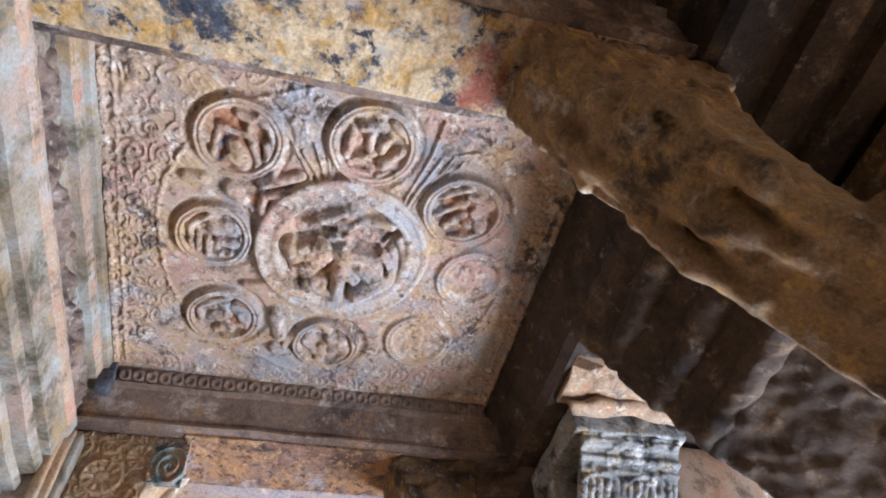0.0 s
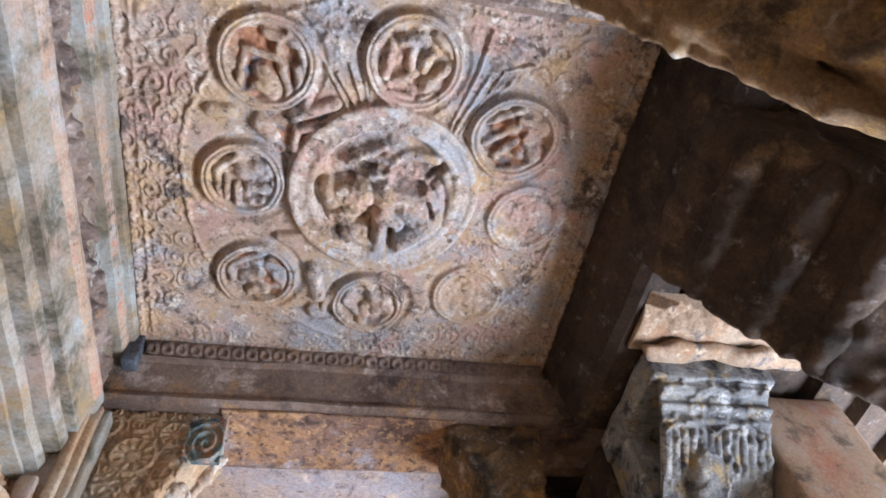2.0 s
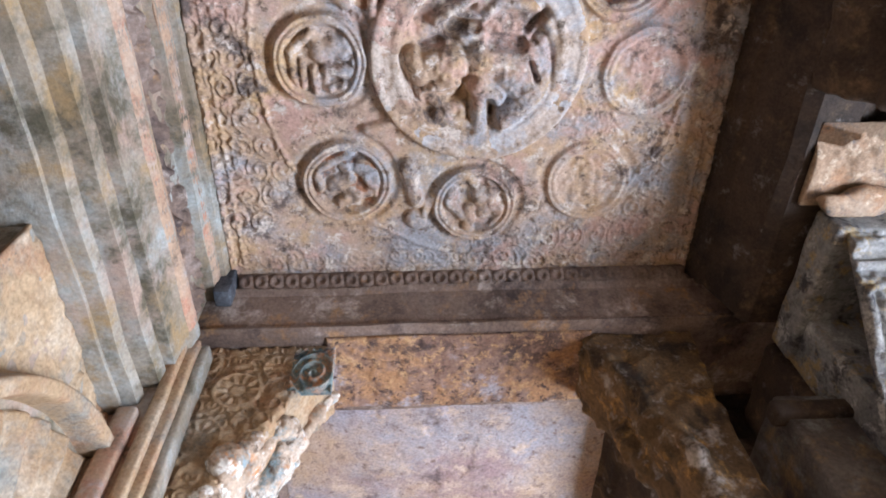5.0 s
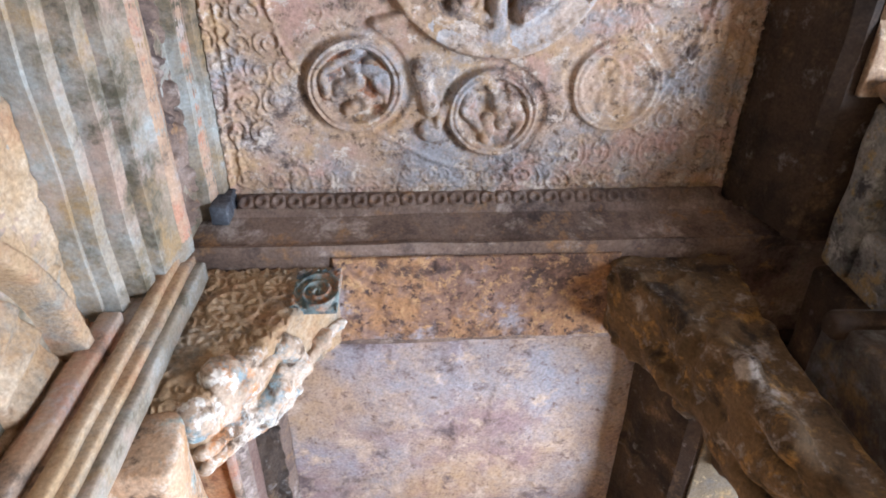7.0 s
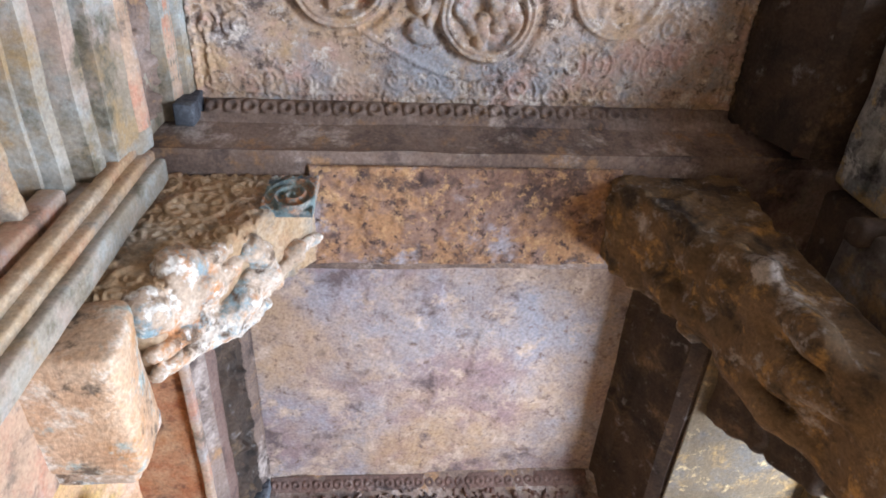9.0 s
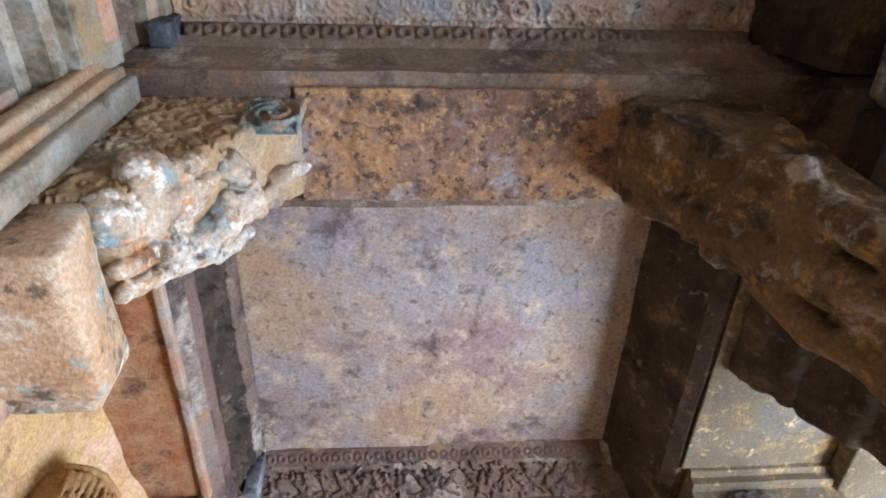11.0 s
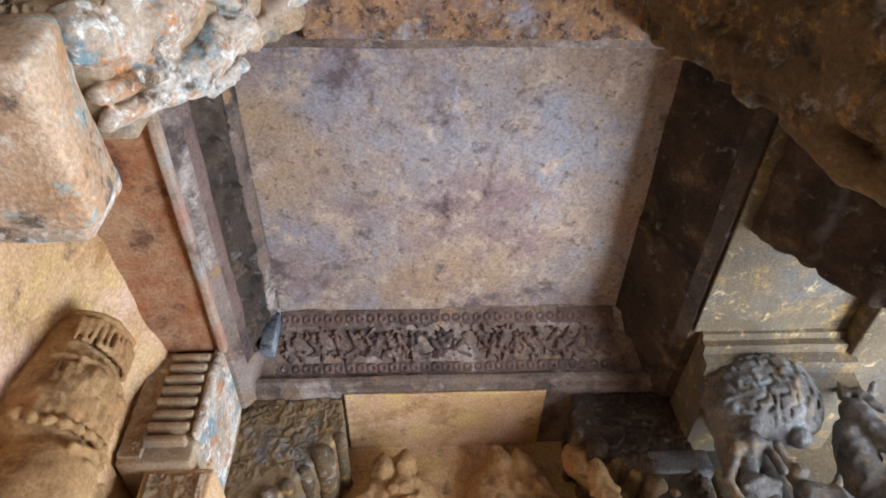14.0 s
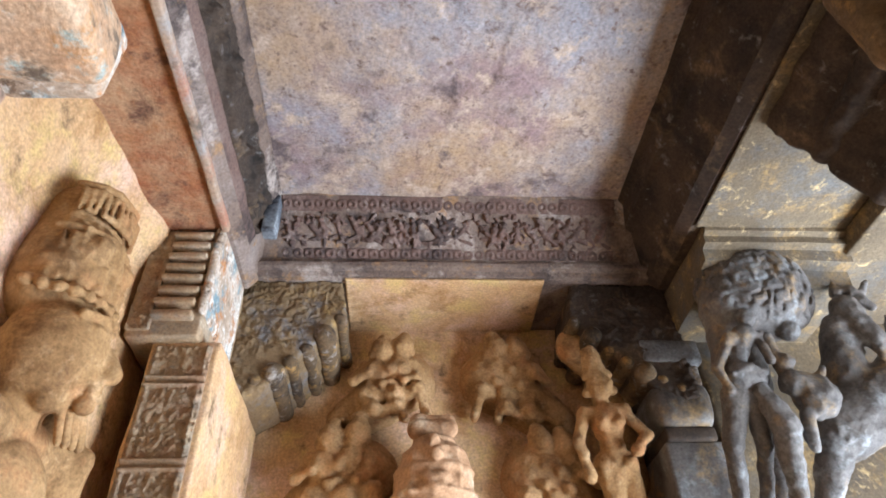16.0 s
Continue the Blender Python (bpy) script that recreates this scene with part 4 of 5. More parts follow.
ledge = stone_box("ledge", (-1.28, 3.44, 3.17), (-1.0, 3.88, 3.43), PEACH, pillar_li, "peach and white rounded ledge under the bracket figures", r=0.035, rough=0.008, step=0.04, seed=9,
                  shape=lambda p: p + np.stack([0.045 * (np.sin(np.clip((p[:, 2] - 3.0) / 0.43, 0, 1) * np.pi)) * (p[:, 0] > -1.1), 0 * p[:, 0], 0 * p[:, 0]], -1))
stone_box("ledge_lip", (-1.22, 3.84, 3.19), (-0.99, 3.93, 3.44), WHITED, ledge, r=0.025, rough=0.005, step=0.04, seed=10)
stone_box("side_corbel", (-1.56, 3.90, 3.96), (-1.17, 4.10, 4.12), OCHRE, pillar_li, r=0.02, rough=0.008, step=0.05, seed=11)

# ---- bracket figures under the beams ----
def poly_field(points, y0, y1):
    """Distance to an upright slab whose outline lies in x and z."""
    pts = np.array(points)

    def field(p):
        q = p[:, :1, :][..., [0, 2]]
        d = np.full(q.shape[:3], 1e9)
        sign = np.ones(q.shape[:3])
        for i in range(len(pts)):
            a, b = pts[i], pts[i - 1]
            e, w = b - a, q - a
            t = np.clip((w @ e) / (e @ e), 0, 1)
            d = np.minimum(d, ((w - t[..., None] * e) ** 2).sum(-1))
            c1, c2 = q[..., 1] >= a[1], q[..., 1] < b[1]
            c3 = e[0] * w[..., 1] > e[1] * w[..., 0]
            flip = (c1 & c2 & c3) | (~c1 & ~c2 & ~c3)
            sign = np.where(flip, -sign, sign)
        flat = sign * np.sqrt(d)
        depth = np.maximum(y0 - p[..., 1], p[..., 1] - y1)
        flat = np.broadcast_to(flat, depth.shape)
        return np.minimum(np.maximum(flat, depth), 0) + np.hypot(np.maximum(flat, 0), np.maximum(depth, 0)) - 0.02

    return field


STRUT = [(0.57, 4.21), (0.59, 4.10), (0.69, 3.88), (0.77, 3.67), (0.99, 3.38), (1.04, 3.20), (1.17, 3.03), (1.34, 2.83), (1.7, 2.4), (2.0, 2.4), (1.55, 2.88), (1.37, 3.02), (1.26, 3.14), (1.19, 3.32), (1.16, 3.52), (1.19, 3.80), (1.28, 4.0), (1.36, 4.21)]
STRUT_FAR = [(0.57, 4.21), (0.59, 4.10), (0.69, 3.88), (0.78, 3.64), (0.84, 3.42), (0.87, 3.15), (0.88, 2.8), (1.0, 2.4), (1.25, 2.3), (1.25, 2.5), (1.02, 2.85), (0.99, 3.15), (0.99, 3.5), (1.01, 3.9), (1.06, 4.21)]


def strut_figure(y, side, outline, mat, label, seed):
    c = Carving(0.035)
    c.slab(poly_field(outline, -0.17, 0.17))
    under = sorted((z, x) for x, z in outline[:9])
    on = lambda y, z, out=0.0: (float(np.interp(z, [q[0] for q in under], [q[1] for q in under])) - 0.5 * out, y, z - 0.5 * out)
    # a worn couple carved along the underside: heads, shoulders, bent arms, round knees
    for s, dz in ((-0.10, 0.0), (0.08, 0.07)):
        c.ball(on(s, 3.74 + dz, 0.04), 0.062).limb(on(s, 3.80 + dz, 0.02), on(s, 3.88 + dz), 0.055, 0.035)
        c.limb(on(s - 0.08, 3.64 + dz, 0.01), on(s + 0.08, 3.63 + dz, 0.01), 0.045).limb(on(s, 3.62 + dz, 0.03), on(s, 3.50 + dz, 0.03), 0.065, 0.055)
        c.limb(on(s - 0.02, 3.46 + dz, 0.02), on(s + 0.02, 3.42 + dz, 0.02), 0.085, 0.08)
        c.limb(on(s - 0.05, 3.42 + dz, 0.04), on(s - 0.08, 3.24 + dz, 0.10), 0.06, 0.05).limb(on(s - 0.08, 3.24 + dz, 0.10), on(s - 0.03, 3.08 + dz, 0.02), 0.045, 0.035)
        c.limb(on(s + 0.05, 3.42 + dz, 0.04), on(s + 0.06, 3.22 + dz, 0.08), 0.058, 0.048).limb(on(s + 0.06, 3.22 + dz, 0.08), on(s + 0.05, 3.04 + dz, 0.02), 0.045, 0.035)
        c.limb(on(s - 0.09, 3.63 + dz, 0.02), on(s - 0.13, 3.50 + dz, 0.05), 0.034).limb(on(s - 0.13, 3.50 + dz, 0.05), on(s - 0.06, 3.44 + dz, 0.08), 0.028)
    if outline is STRUT:
        c.ball((1.33, -0.18, 3.12), 0.07).ball((1.41, -0.16, 3.05), 0.065).limb((1.28, -0.2, 3.04), (1.42, -0.2, 2.84), 0.055, 0.06)
    m = Matrix.Translation((0.05, y, 0)) @ Matrix.Diagonal((side, 1, 1, 1))
    leafy = lambda p: -0.016 * np.clip(vnoise(p, 24, seed) + 0.5 * vnoise(p, 48, seed + 1), -0.5, 1) * (0.35 + 0.65 * smooth(3.55, 3.75, p[..., 2]))
    ob = c.make("bracket_figure", mat, voxel=0.012, rough=0.006, seed=seed, place=m, box=((0.54, -0.2, 2.38 if outline is STRUT else 2.28), (2.12 if outline is STRUT else 1.3, 0.2, 4.24)), grooves=leafy)
    return tagged(ob, label, "sculpture", "carved bracket figures")


strut_figure(3.61, 1, STRUT_FAR, BROWN, "brown carved bracket with a worn standing couple under the beam", 3)
strut_figure(0.97, 1, STRUT, NEARBROWN, "brown carved bracket with worn figures under the near beam", 5)


def front_corbel(reach, foot):
    """A dark corbel that steps out under the front beam in three rolls."""
    root = new("corbel")
    tagged(root, "carved corbel between pillar and front beam, shade put into its dark colour", "corbel", "corbels of the front pillars")
    rough_cut = lambda p: -0.012 * np.clip(vnoise(p, 18, 3) + 0.4 * vnoise(p, 40, 5), -0.5, 1)
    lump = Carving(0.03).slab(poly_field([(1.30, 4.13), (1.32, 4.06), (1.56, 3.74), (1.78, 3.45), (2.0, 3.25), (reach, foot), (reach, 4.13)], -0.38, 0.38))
    # shade under the front beam is put into the colour of body and rolls
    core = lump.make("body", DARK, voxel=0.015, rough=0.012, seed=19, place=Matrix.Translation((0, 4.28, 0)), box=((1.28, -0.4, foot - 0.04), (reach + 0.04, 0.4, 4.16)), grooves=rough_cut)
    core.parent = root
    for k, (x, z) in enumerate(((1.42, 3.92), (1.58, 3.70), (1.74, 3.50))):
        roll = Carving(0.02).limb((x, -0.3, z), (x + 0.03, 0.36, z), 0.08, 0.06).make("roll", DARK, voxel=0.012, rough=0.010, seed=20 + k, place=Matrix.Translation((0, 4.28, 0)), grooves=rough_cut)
        roll.parent = root
    return root


front_corbel(2.02, 3.22)
corbel_near = front_corbel(2.75, 2.55)
corbel_near.matrix_world = Matrix.Translation((0, -2.46, 0.03))

# the lit bracket over the inner pillar: carved cheek with rosettes and a whitened couple on its slope
def rosettes(x, z):
    """Petalled discs among fine curling leaves, 0 to 1."""
    h = 0.8 * tendrils(x, z, 0.085, 9)
    for cx, cz, rad in ((0.95, 3.95, 0.105), (1.05, 3.70, 0.095), (0.79, 4.08, 0.075), (1.12, 4.12, 0.07)):
        r, th = np.hypot(x - cx, z - cz), np.arctan2(z - cz, x - cx)
        disc = np.maximum(0.55 + 0.45 * np.cos(th * 10) * smooth(0.3 * rad, 0.5 * rad, r), ring(r, 0.82 * rad, rad, 0.006)) - 0.5 * ring(r, 0.30 * rad, 0.42 * rad, 0.006)
        h = np.where(r < rad, disc, h)
    return h


cheek = Carving(0.02)
cheek.slab(poly_field([(0.60, 4.21), (0.60, 4.10), (0.72, 3.92), (0.97, 3.46), (1.22, 3.42), (1.22, 4.21)], -0.15, 0.12))
curl = lambda p: -0.014 * rosettes(p[..., 0], p[..., 2]) * (np.abs(p[..., 1]) > 0.12) - 0.003 * vnoise(p, 60, 5)
cheek_ob = cheek.make("bracket", OCHRE, voxel=0.007, rough=0.006, seed=8, place=Matrix.Translation((0.0, 3.61, 0)) @ Matrix.Diagonal((-1, 1, 1, 1)), box=((0.56, -0.18, 3.4), (1.25, 0.16, 4.24)), grooves=curl)
tagged(cheek_ob, "ochre stone bracket with carved scrolls and traces of paint", "bracket")
# painted volute at the tip of the bracket
def volute(u, v):
    r, th = np.hypot((u - 0.10) * 1.25, (v - 0.10) * 0.9), np.arctan2(v - 0.10, u - 0.10)
    curl = 0.016 * np.clip(np.cos(2 * np.pi * r / 0.05 - th), -0.3, 1) * (1 - smooth(0.11, 0.13, r))
    return curl + 0.010 * (r > 0.12) * np.cos(260 * (v - 0.8 * u)) + worn(u, v, 0.004, 6)


VOLUTE = stone("blue_and_red_paint", [(0.10, 0.16, 0.18), (0.20, 0.26, 0.26), (0.40, 0.38, 0.34)], [((0.48, 0.22, 0.10), 9, 0.3, 0.12), ((0.55, 0.50, 0.44), 12, 0.2, 0.12), ((0.05, 0.09, 0.12), 7, 0.3, 0.14)])
relief("painted_volute", (-0.735, 3.432, 3.93), (1, 0, 0), (0, 0, 1), 0.18, 0.26, 0.005, volute, VOLUTE, cheek_ob, "blue, white and red painted volute", thick=0.03)
# wing of the inner pillar under its beam, with a great lotus roundel
corbel = new("corbel")
tagged(corbel, "pale stone corbel with a great lotus roundel under the side beam", "corbel")
stone_box("body", (-1.80, 2.47, 2.2), (-1.36, 3.30, 3.69), FASCIA, corbel, r=0.02, rough=0.008, step=0.06, seed=21)


def lotus(u, v):
    y, z = u + 2.47, v + 2.2
    r, th = np.hypot(y - 3.30, z - 2.75), np.arctan2(z - 2.75, y - 3.30)
    rim = 0.10 * ring(r, 0.735, 0.80, 0.010) - 0.05 * ring(r, 0.705, 0.73, 0.008)
    inner = (1 - smooth(0.70, 0.73, r)) * (0.02 + 0.014 * np.cos(th * 34) * smooth(0.45, 0.5, r) - 0.03 * ring(r, 0.40, 0.45, 0.01))
    out = smooth(0.80, 0.82, r)
    notch = out * (0.018 * np.sign(np.sin((y + z) * 42)) * (y > 3.02) * (z < 3.66) + 0.008 * vnoise(flat3(y, z), 22, 5) + 0.004 * vnoise(flat3(y, z), 60, 6))
    return rim + inner + notch + worn(u, v, 0.004, 4)


relief("lotus_roundel", (-1.355, 2.47, 2.2), (0, 1, 0), (0, 0, 1), 0.81, 1.485, 0.008, lotus, OCHRE, corbel, "ochre lotus roundel with radial petals", thick=0.02)

# carved capital beside the open front, hung with garlands
garland_cap = new("garland_capital")
tagged(garland_cap, "bluish-grey stone capital carved with hanging garlands", "capital")
stone_box("body", (1.47, 3.16, 2.9), (2.08, 3.40, 4.10), GARLAND, garland_cap, r=0.02, rough=0.008, step=0.06, seed=41)
stone_box("abacus", (1.44, 2.70, 3.955), (2.12, 3.38, 4.11), GARLAND, garland_cap, r=0.02, rough=0.010, step=0.06, seed=42)


def garlands(u, v):
    x, z = u, v * 1.35
    h = 0.02 * ring(z, 0.66, 0.70, 0.008) + 0.012 * ring(z, 0.58, 0.61, 0.006)
    for cx in (0.13, 0.40):
        sag = 0.42 + 1.6 * (x - cx) ** 2
        strip = np.abs(x - cx) < 0.13
        h = h + strip * (0.018 * ring(z, 0.56 - 3.0 * (x - cx) ** 2, 0.59 - 3.0 * (x - cx) ** 2, 0.01))
    drop = np.abs(np.sin(x * np.pi / 0.045)) ** 0.5
    h = h + 0.022 * drop * smooth(0.2, 0.3, z) * (1 - smooth(0.52, 0.56, z))
    bud = np.hypot((x - 0.22) / 0.10, (z - 0.22) / 0.2)
    h = np.where(bud < 1, 0.05 * np.sqrt(np.clip(1 - bud ** 2, 0, 1)) + 0.02, h)
    h = h + 0.015 * ring(z, 0.76, 0.82, 0.01) + 0.012 * smooth(0.1, 0.4, vnoise(flat3(u, v), 26, 4))
    return h + worn(u, v, 0.006, 8)


relief("garland_face", (1.49, 3.16, 3.50), (1, 0, 0), (0, -0.44, 0.46), 0.58, 0.63, 0.007, garlands, GARLAND, garland_cap, "face of hanging garlands round a lotus bud", thick=0.02)
# the ledge below takes the same painted daylight
stone_box("ledge", (1.42, 2.60, 4.03), (2.3, 2.70, 4.115), PALEBED, garland_cap, "ledge with the daylight on it painted in pale colour", r=0.04, rough=0.035, step=0.05, seed=43)
wing = stone_box("wall_wing", (2.11, 2.95, 2.8), (2.7, 3.3, 4.12), ROSY, r=0.02, rough=0.012, step=0.08, seed=44)
tagged(wing, "rosy sandstone cheek beside the garland capital", "wall", kind="structure")

# ---- end pilasters ----
pil = new("pilaster")
tagged(pil, "carved ochre pilaster where two walls meet", "pilaster", "pilasters at the end wall")
pil_cap = stone_box("capital", (-1.50, 5.40, 3.50), (-1.18, 6.1, 4.12), OCHRE, pil, r=0.015, rough=0.005, step=0.05, seed=31)
for k in range(8):
    z = 3.58 + 0.066 * k
    stone_box("slot_bar", (-1.395, 5.355, z), (-1.215, 5.42, z + 0.034), OCHRE, pil_cap, r=0.010, rough=0.003, step=0.06, seed=k)
relief("scroll_strip", (-1.495, 5.398, 3.53), (1, 0, 0), (0, 0, 1), 0.10, 0.58, 0.006, lambda u, v: scrolls(u, v, 0.05, 0.010, 3) + 0.01, OCHRE, pil_cap, thick=0.02)
stone_box("capital_edge", (-1.205, 5.37, 3.62), (-1.165, 5.9, 4.13), WHITED, pil_cap, "whitened moulded edge", r=0.02, rough=0.005, step=0.05, seed=35)
pil_shaft = stone_box("shaft", (-1.39, 5.46, 0), (-1.09, 6.4, 3.51), SAND, pil, r=0.015, rough=0.006, step=0.06, seed=32)
def panels(u, v):
    band = np.mod(v, 0.36)
    return np.where(band > 0.05, 0.011 * tendrils(u + 0.02, v, 0.062, 6) + 0.010 * ring(np.abs(u - 0.125), 0.10, 0.112, 0.005) + 0.004, 0.014 * np.sin(band * 180) + 0.014)


relief("carved_panel", (-1.37, 5.458, 2.2), (1, 0, 0), (0, 0, 1), 0.25, 1.28, 0.007, panels, OCHRE, pil_shaft, "ochre panels of carved scrolls", thick=0.02)

pil_r = new("pilaster")
tagged(pil_r, "grey-brown pilaster with stacked capital blocks", "pilaster", "pilasters at the end wall")
stone_box("abacus", (1.02, 5.95, 3.70), (1.36, 6.46, 3.84), GREYFIG, pil_r, r=0.02, rough=0.006, step=0.05, seed=51)
stone_box("neck_block", (1.04, 6.0, 3.58), (1.34, 6.46, 3.71), BROWN, pil_r, r=0.02, rough=0.006, step=0.05, seed=55)
stone_box("cushion", (1.03, 5.96, 3.34), (1.36, 6.46, 3.60), GREYFIG, pil_r, r=0.08, rough=0.006, step=0.04, seed=52)
stone_box("collar", (1.06, 6.0, 3.27), (1.33, 6.46, 3.35), DARK, pil_r, r=0.02, rough=0.005, step=0.05, seed=53)
stone_box("shaft", (1.05, 6.02, 0), (1.36, 6.46, 3.28), GREYFIG, pil_r, r=0.02, rough=0.006, step=0.06, seed=54)
wall_front = tagged(stone_box("wall_front", (1.37, 6.05, 0), (3.2, 6.6, 4.12), STAINED, r=0.02, rough=0.012, step=0.08, seed=56), "grey stained stone wall behind the tree figure", "wall", kind="structure")
head_mould = sweep("moulding", [(5.33, 4.16), (5.335, 4.11), (5.37, 4.10), (5.37, 4.06), (5.42, 4.05), (5.43, 3.99), (5.50, 3.98), (5.52, 3.90), (6.1, 3.88), (6.1, 4.16)], 1.26, 2.05, "x", (0, 0, 0), STAINED, rough=0.004, seed=57)
tagged(head_mould, "stepped grey stone moulding under the beam", "moulding", kind="structure")
roof_edge = tagged(stone_box("trim", (2.02, 5.0, 4.02), (3.2, 6.1, 4.18), STAINED, r=0.02, rough=0.01, step=0.08, seed=58), "grey stone slab edge beyond the moulding", "trim", kind="structure")

# carved brackets beside the end wall
def end_bracket(side, mat, label, seed):
    """A scrolled cheek with seven rolls along its underside."""
    root = new("end_bracket")
    tagged(root, label, "bracket", "brackets at the end wall")
    place = Matrix.Translation((0.06 if side > 0 else 0.0, 6.18, 0)) @ Matrix.Diagonal((side, 1, 1, 1))
    curls = lambda p: -0.014 * tendrils(p[..., 0], p[..., 2], 0.07, 3) * (p[..., 1] < -0.17)
    lump = Carving(0.02).slab(poly_field([(0.66, 4.21), (0.62, 4.0), (0.80, 3.80), (1.0, 3.58), (1.14, 3.50), (1.20, 3.50), (1.20, 4.21)], -0.20, 0.24))
    core = lump.make("cheek", mat, voxel=0.010, rough=0.006, seed=seed, place=place, box=((0.6, -0.22, 3.48), (1.22, 0.26, 4.24)), grooves=curls)
    core.parent = root
    for k in range(7):
        t = k / 6
        x, z = 0.63 + 0.50 * t, 3.97 - 0.42 * t - 0.05 * math.sin(t * 3.1)
        roll = Carving(0.02).limb((x, -0.2, z), (x, 0.24, z), 0.040 + 0.02 * (k % 3 == 1)).make("roll", BROWN, voxel=0.011, rough=0.008, seed=seed + k, place=place)
        roll.parent = root
    return root


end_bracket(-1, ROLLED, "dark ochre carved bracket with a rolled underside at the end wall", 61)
# right twin in DARK: the shade of that corner is put into its colour
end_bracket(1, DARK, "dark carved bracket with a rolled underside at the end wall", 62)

# ---- reliefs on the end wall ----
def body(c, hip, up, right, out, s, arms=((0.30, 0.22, 0.08, 0.14, 0.10, 0.2), (-0.30, 0.22, 0.08, -0.26, -0.05, 0.1)), legs=((0.12, -0.48, 0.06, 0.10, -0.92, 0.0), (-0.10, -0.47, 0.10, -0.16, -0.92, 0.02)), tall=0.2):
    """A slender standing or seated figure of limbs. hip, and the ways up, to its right and out of the stone; arms: elbow and wrist, legs: knee and foot."""
    hip, up, right, out = (np.array(a, float) for a in (hip, up, right, out))
    up, right, out = (a / np.linalg.norm(a) for a in (up, right, out))

    def at(r, u, o=0.0):
        return hip + s * (r * right + u * up + o * out)

    c.limb(at(-0.06, 0), at(0.06, 0), 0.135 * s).limb(at(0, 0.08), at(0.01, 0.2, 0.02), 0.11 * s, 0.095 * s).limb(at(0, 0.3, 0.02), at(0, 0.4, 0.01), 0.125 * s, 0.13 * s)
    c.limb(at(-0.17, 0.44), at(0.17, 0.44), 0.07 * s).limb(at(0, 0.46), at(0, 0.58, 0.02), 0.055 * s).ball(at(0, 0.66, 0.04), 0.115 * s).ball(at(0, 0.64, 0.15), 0.025 * s)
    c.limb(at(0, 0.76), at(0, 0.76 + tall, -0.03), 0.10 * s, 0.075 * s).limb(at(-0.1, 0.75, 0.03), at(0.1, 0.75, 0.03), 0.04 * s)
    for q in (-1, 1):
        c.ball(at(0.075 * q, 0.35, 0.13), 0.055 * s).ball(at(0.12 * q, 0.62, 0.02), 0.045 * s).limb(at(0.1 * q, 0.03, 0.12), at(0.0, -0.02, 0.14), 0.025 * s)
    for q, (a, b, d, e, f, g) in zip((1, -1), arms):
        c.limb(at(0.18 * q, 0.43), at(a, b, d), 0.055 * s, 0.048 * s).limb(at(a, b, d), at(e, f, g), 0.047 * s, 0.036 * s).ball(at(e, f, g), 0.05 * s)
    for q, (a, b, d, e, f, g) in zip((1, -1), legs):
        c.limb(at(0.08 * q, -0.03), at(a, b, d), 0.105 * s, 0.07 * s).limb(at(a, b, d), at(e, f, g), 0.066 * s, 0.042 * s).limb(at(e, f, g), at(e, f - 0.01, g + 0.12), 0.045 * s, 0.035 * s)
    return c


# the lit couple on the inner bracket: one standing on straight legs with its head by the volute, one crouching beside it
STANDING = [((-0.97, 3.65, 3.43), (-0.87, 3.66, 3.60), 0.021, 0.029), ((-0.97, 3.72, 3.43), (-0.86, 3.73, 3.62), 0.022, 0.032), ((-0.83, 3.71, 3.67), (-0.82, 3.70, 3.68), 0.054, 0.051), ((-0.84, 3.71, 3.65), (-0.78, 3.68, 3.75), 0.051, 0.051), ((-0.78, 3.67, 3.75), (-0.72, 3.65, 3.85), 0.045, 0.051), ((-0.76, 3.62, 3.78), (-0.70, 3.71, 3.90), 0.029, 0.029), ((-0.73, 3.56, 3.84), (-0.73, 3.56, 3.84), 0.040, 0.040), ((-0.75, 3.52, 3.80), (-0.74, 3.51, 3.81), 0.035, 0.032), ((-0.70, 3.69, 3.89), (-0.66, 3.67, 3.96), 0.021, 0.019), ((-0.80, 3.78, 3.71), (-0.73, 3.76, 3.83), 0.019, 0.019), ((-0.64, 3.64, 3.99), (-0.64, 3.64, 4.00), 0.038, 0.038), ((-0.64, 3.64, 4.00), (-0.57, 3.65, 4.11), 0.026, 0.016)]
CROUCHING = [((-0.98, 3.51, 3.45), (-0.97, 3.52, 3.46), 0.061, 0.058), ((-0.98, 3.52, 3.45), (-0.91, 3.57, 3.56), 0.048, 0.045), ((-0.97, 3.59, 3.47), (-0.86, 3.63, 3.65), 0.019, 0.022), ((-0.93, 3.52, 3.54), (-0.86, 3.54, 3.65), 0.054, 0.048), ((-0.91, 3.44, 3.57), (-0.90, 3.44, 3.58), 0.058, 0.054), ((-0.86, 3.47, 3.65), (-0.82, 3.47, 3.73), 0.035, 0.027), ((-0.89, 3.57, 3.59), (-0.87, 3.51, 3.63), 0.014, 0.013), ((-0.87, 3.58, 3.64), (-0.81, 3.54, 3.74), 0.042, 0.035)]
c = Carving(0.010)
for a, b, ra, rb in STANDING + CROUCHING:
    c.limb(a, b, 1.2 * ra, 1.2 * rb)
for k in range(7):
    c.ball((-0.86 + 0.012 * k, 3.66 + 0.018 * k, 3.60 + 0.012 * k), 0.013)
    c.ball((-0.76 + 0.006 * k, 3.60 + 0.018 * k, 3.80 + 0.010 * k), 0.012)
    c.ball((-0.94 + 0.010 * k, 3.46 + 0.006 * k, 3.47 + 0.024 * k), 0.011)
bumps = lambda p: -0.007 * np.clip(vnoise(p, 34, 4) + 0.6 * vnoise(p, 70, 6), -0.6, 1)
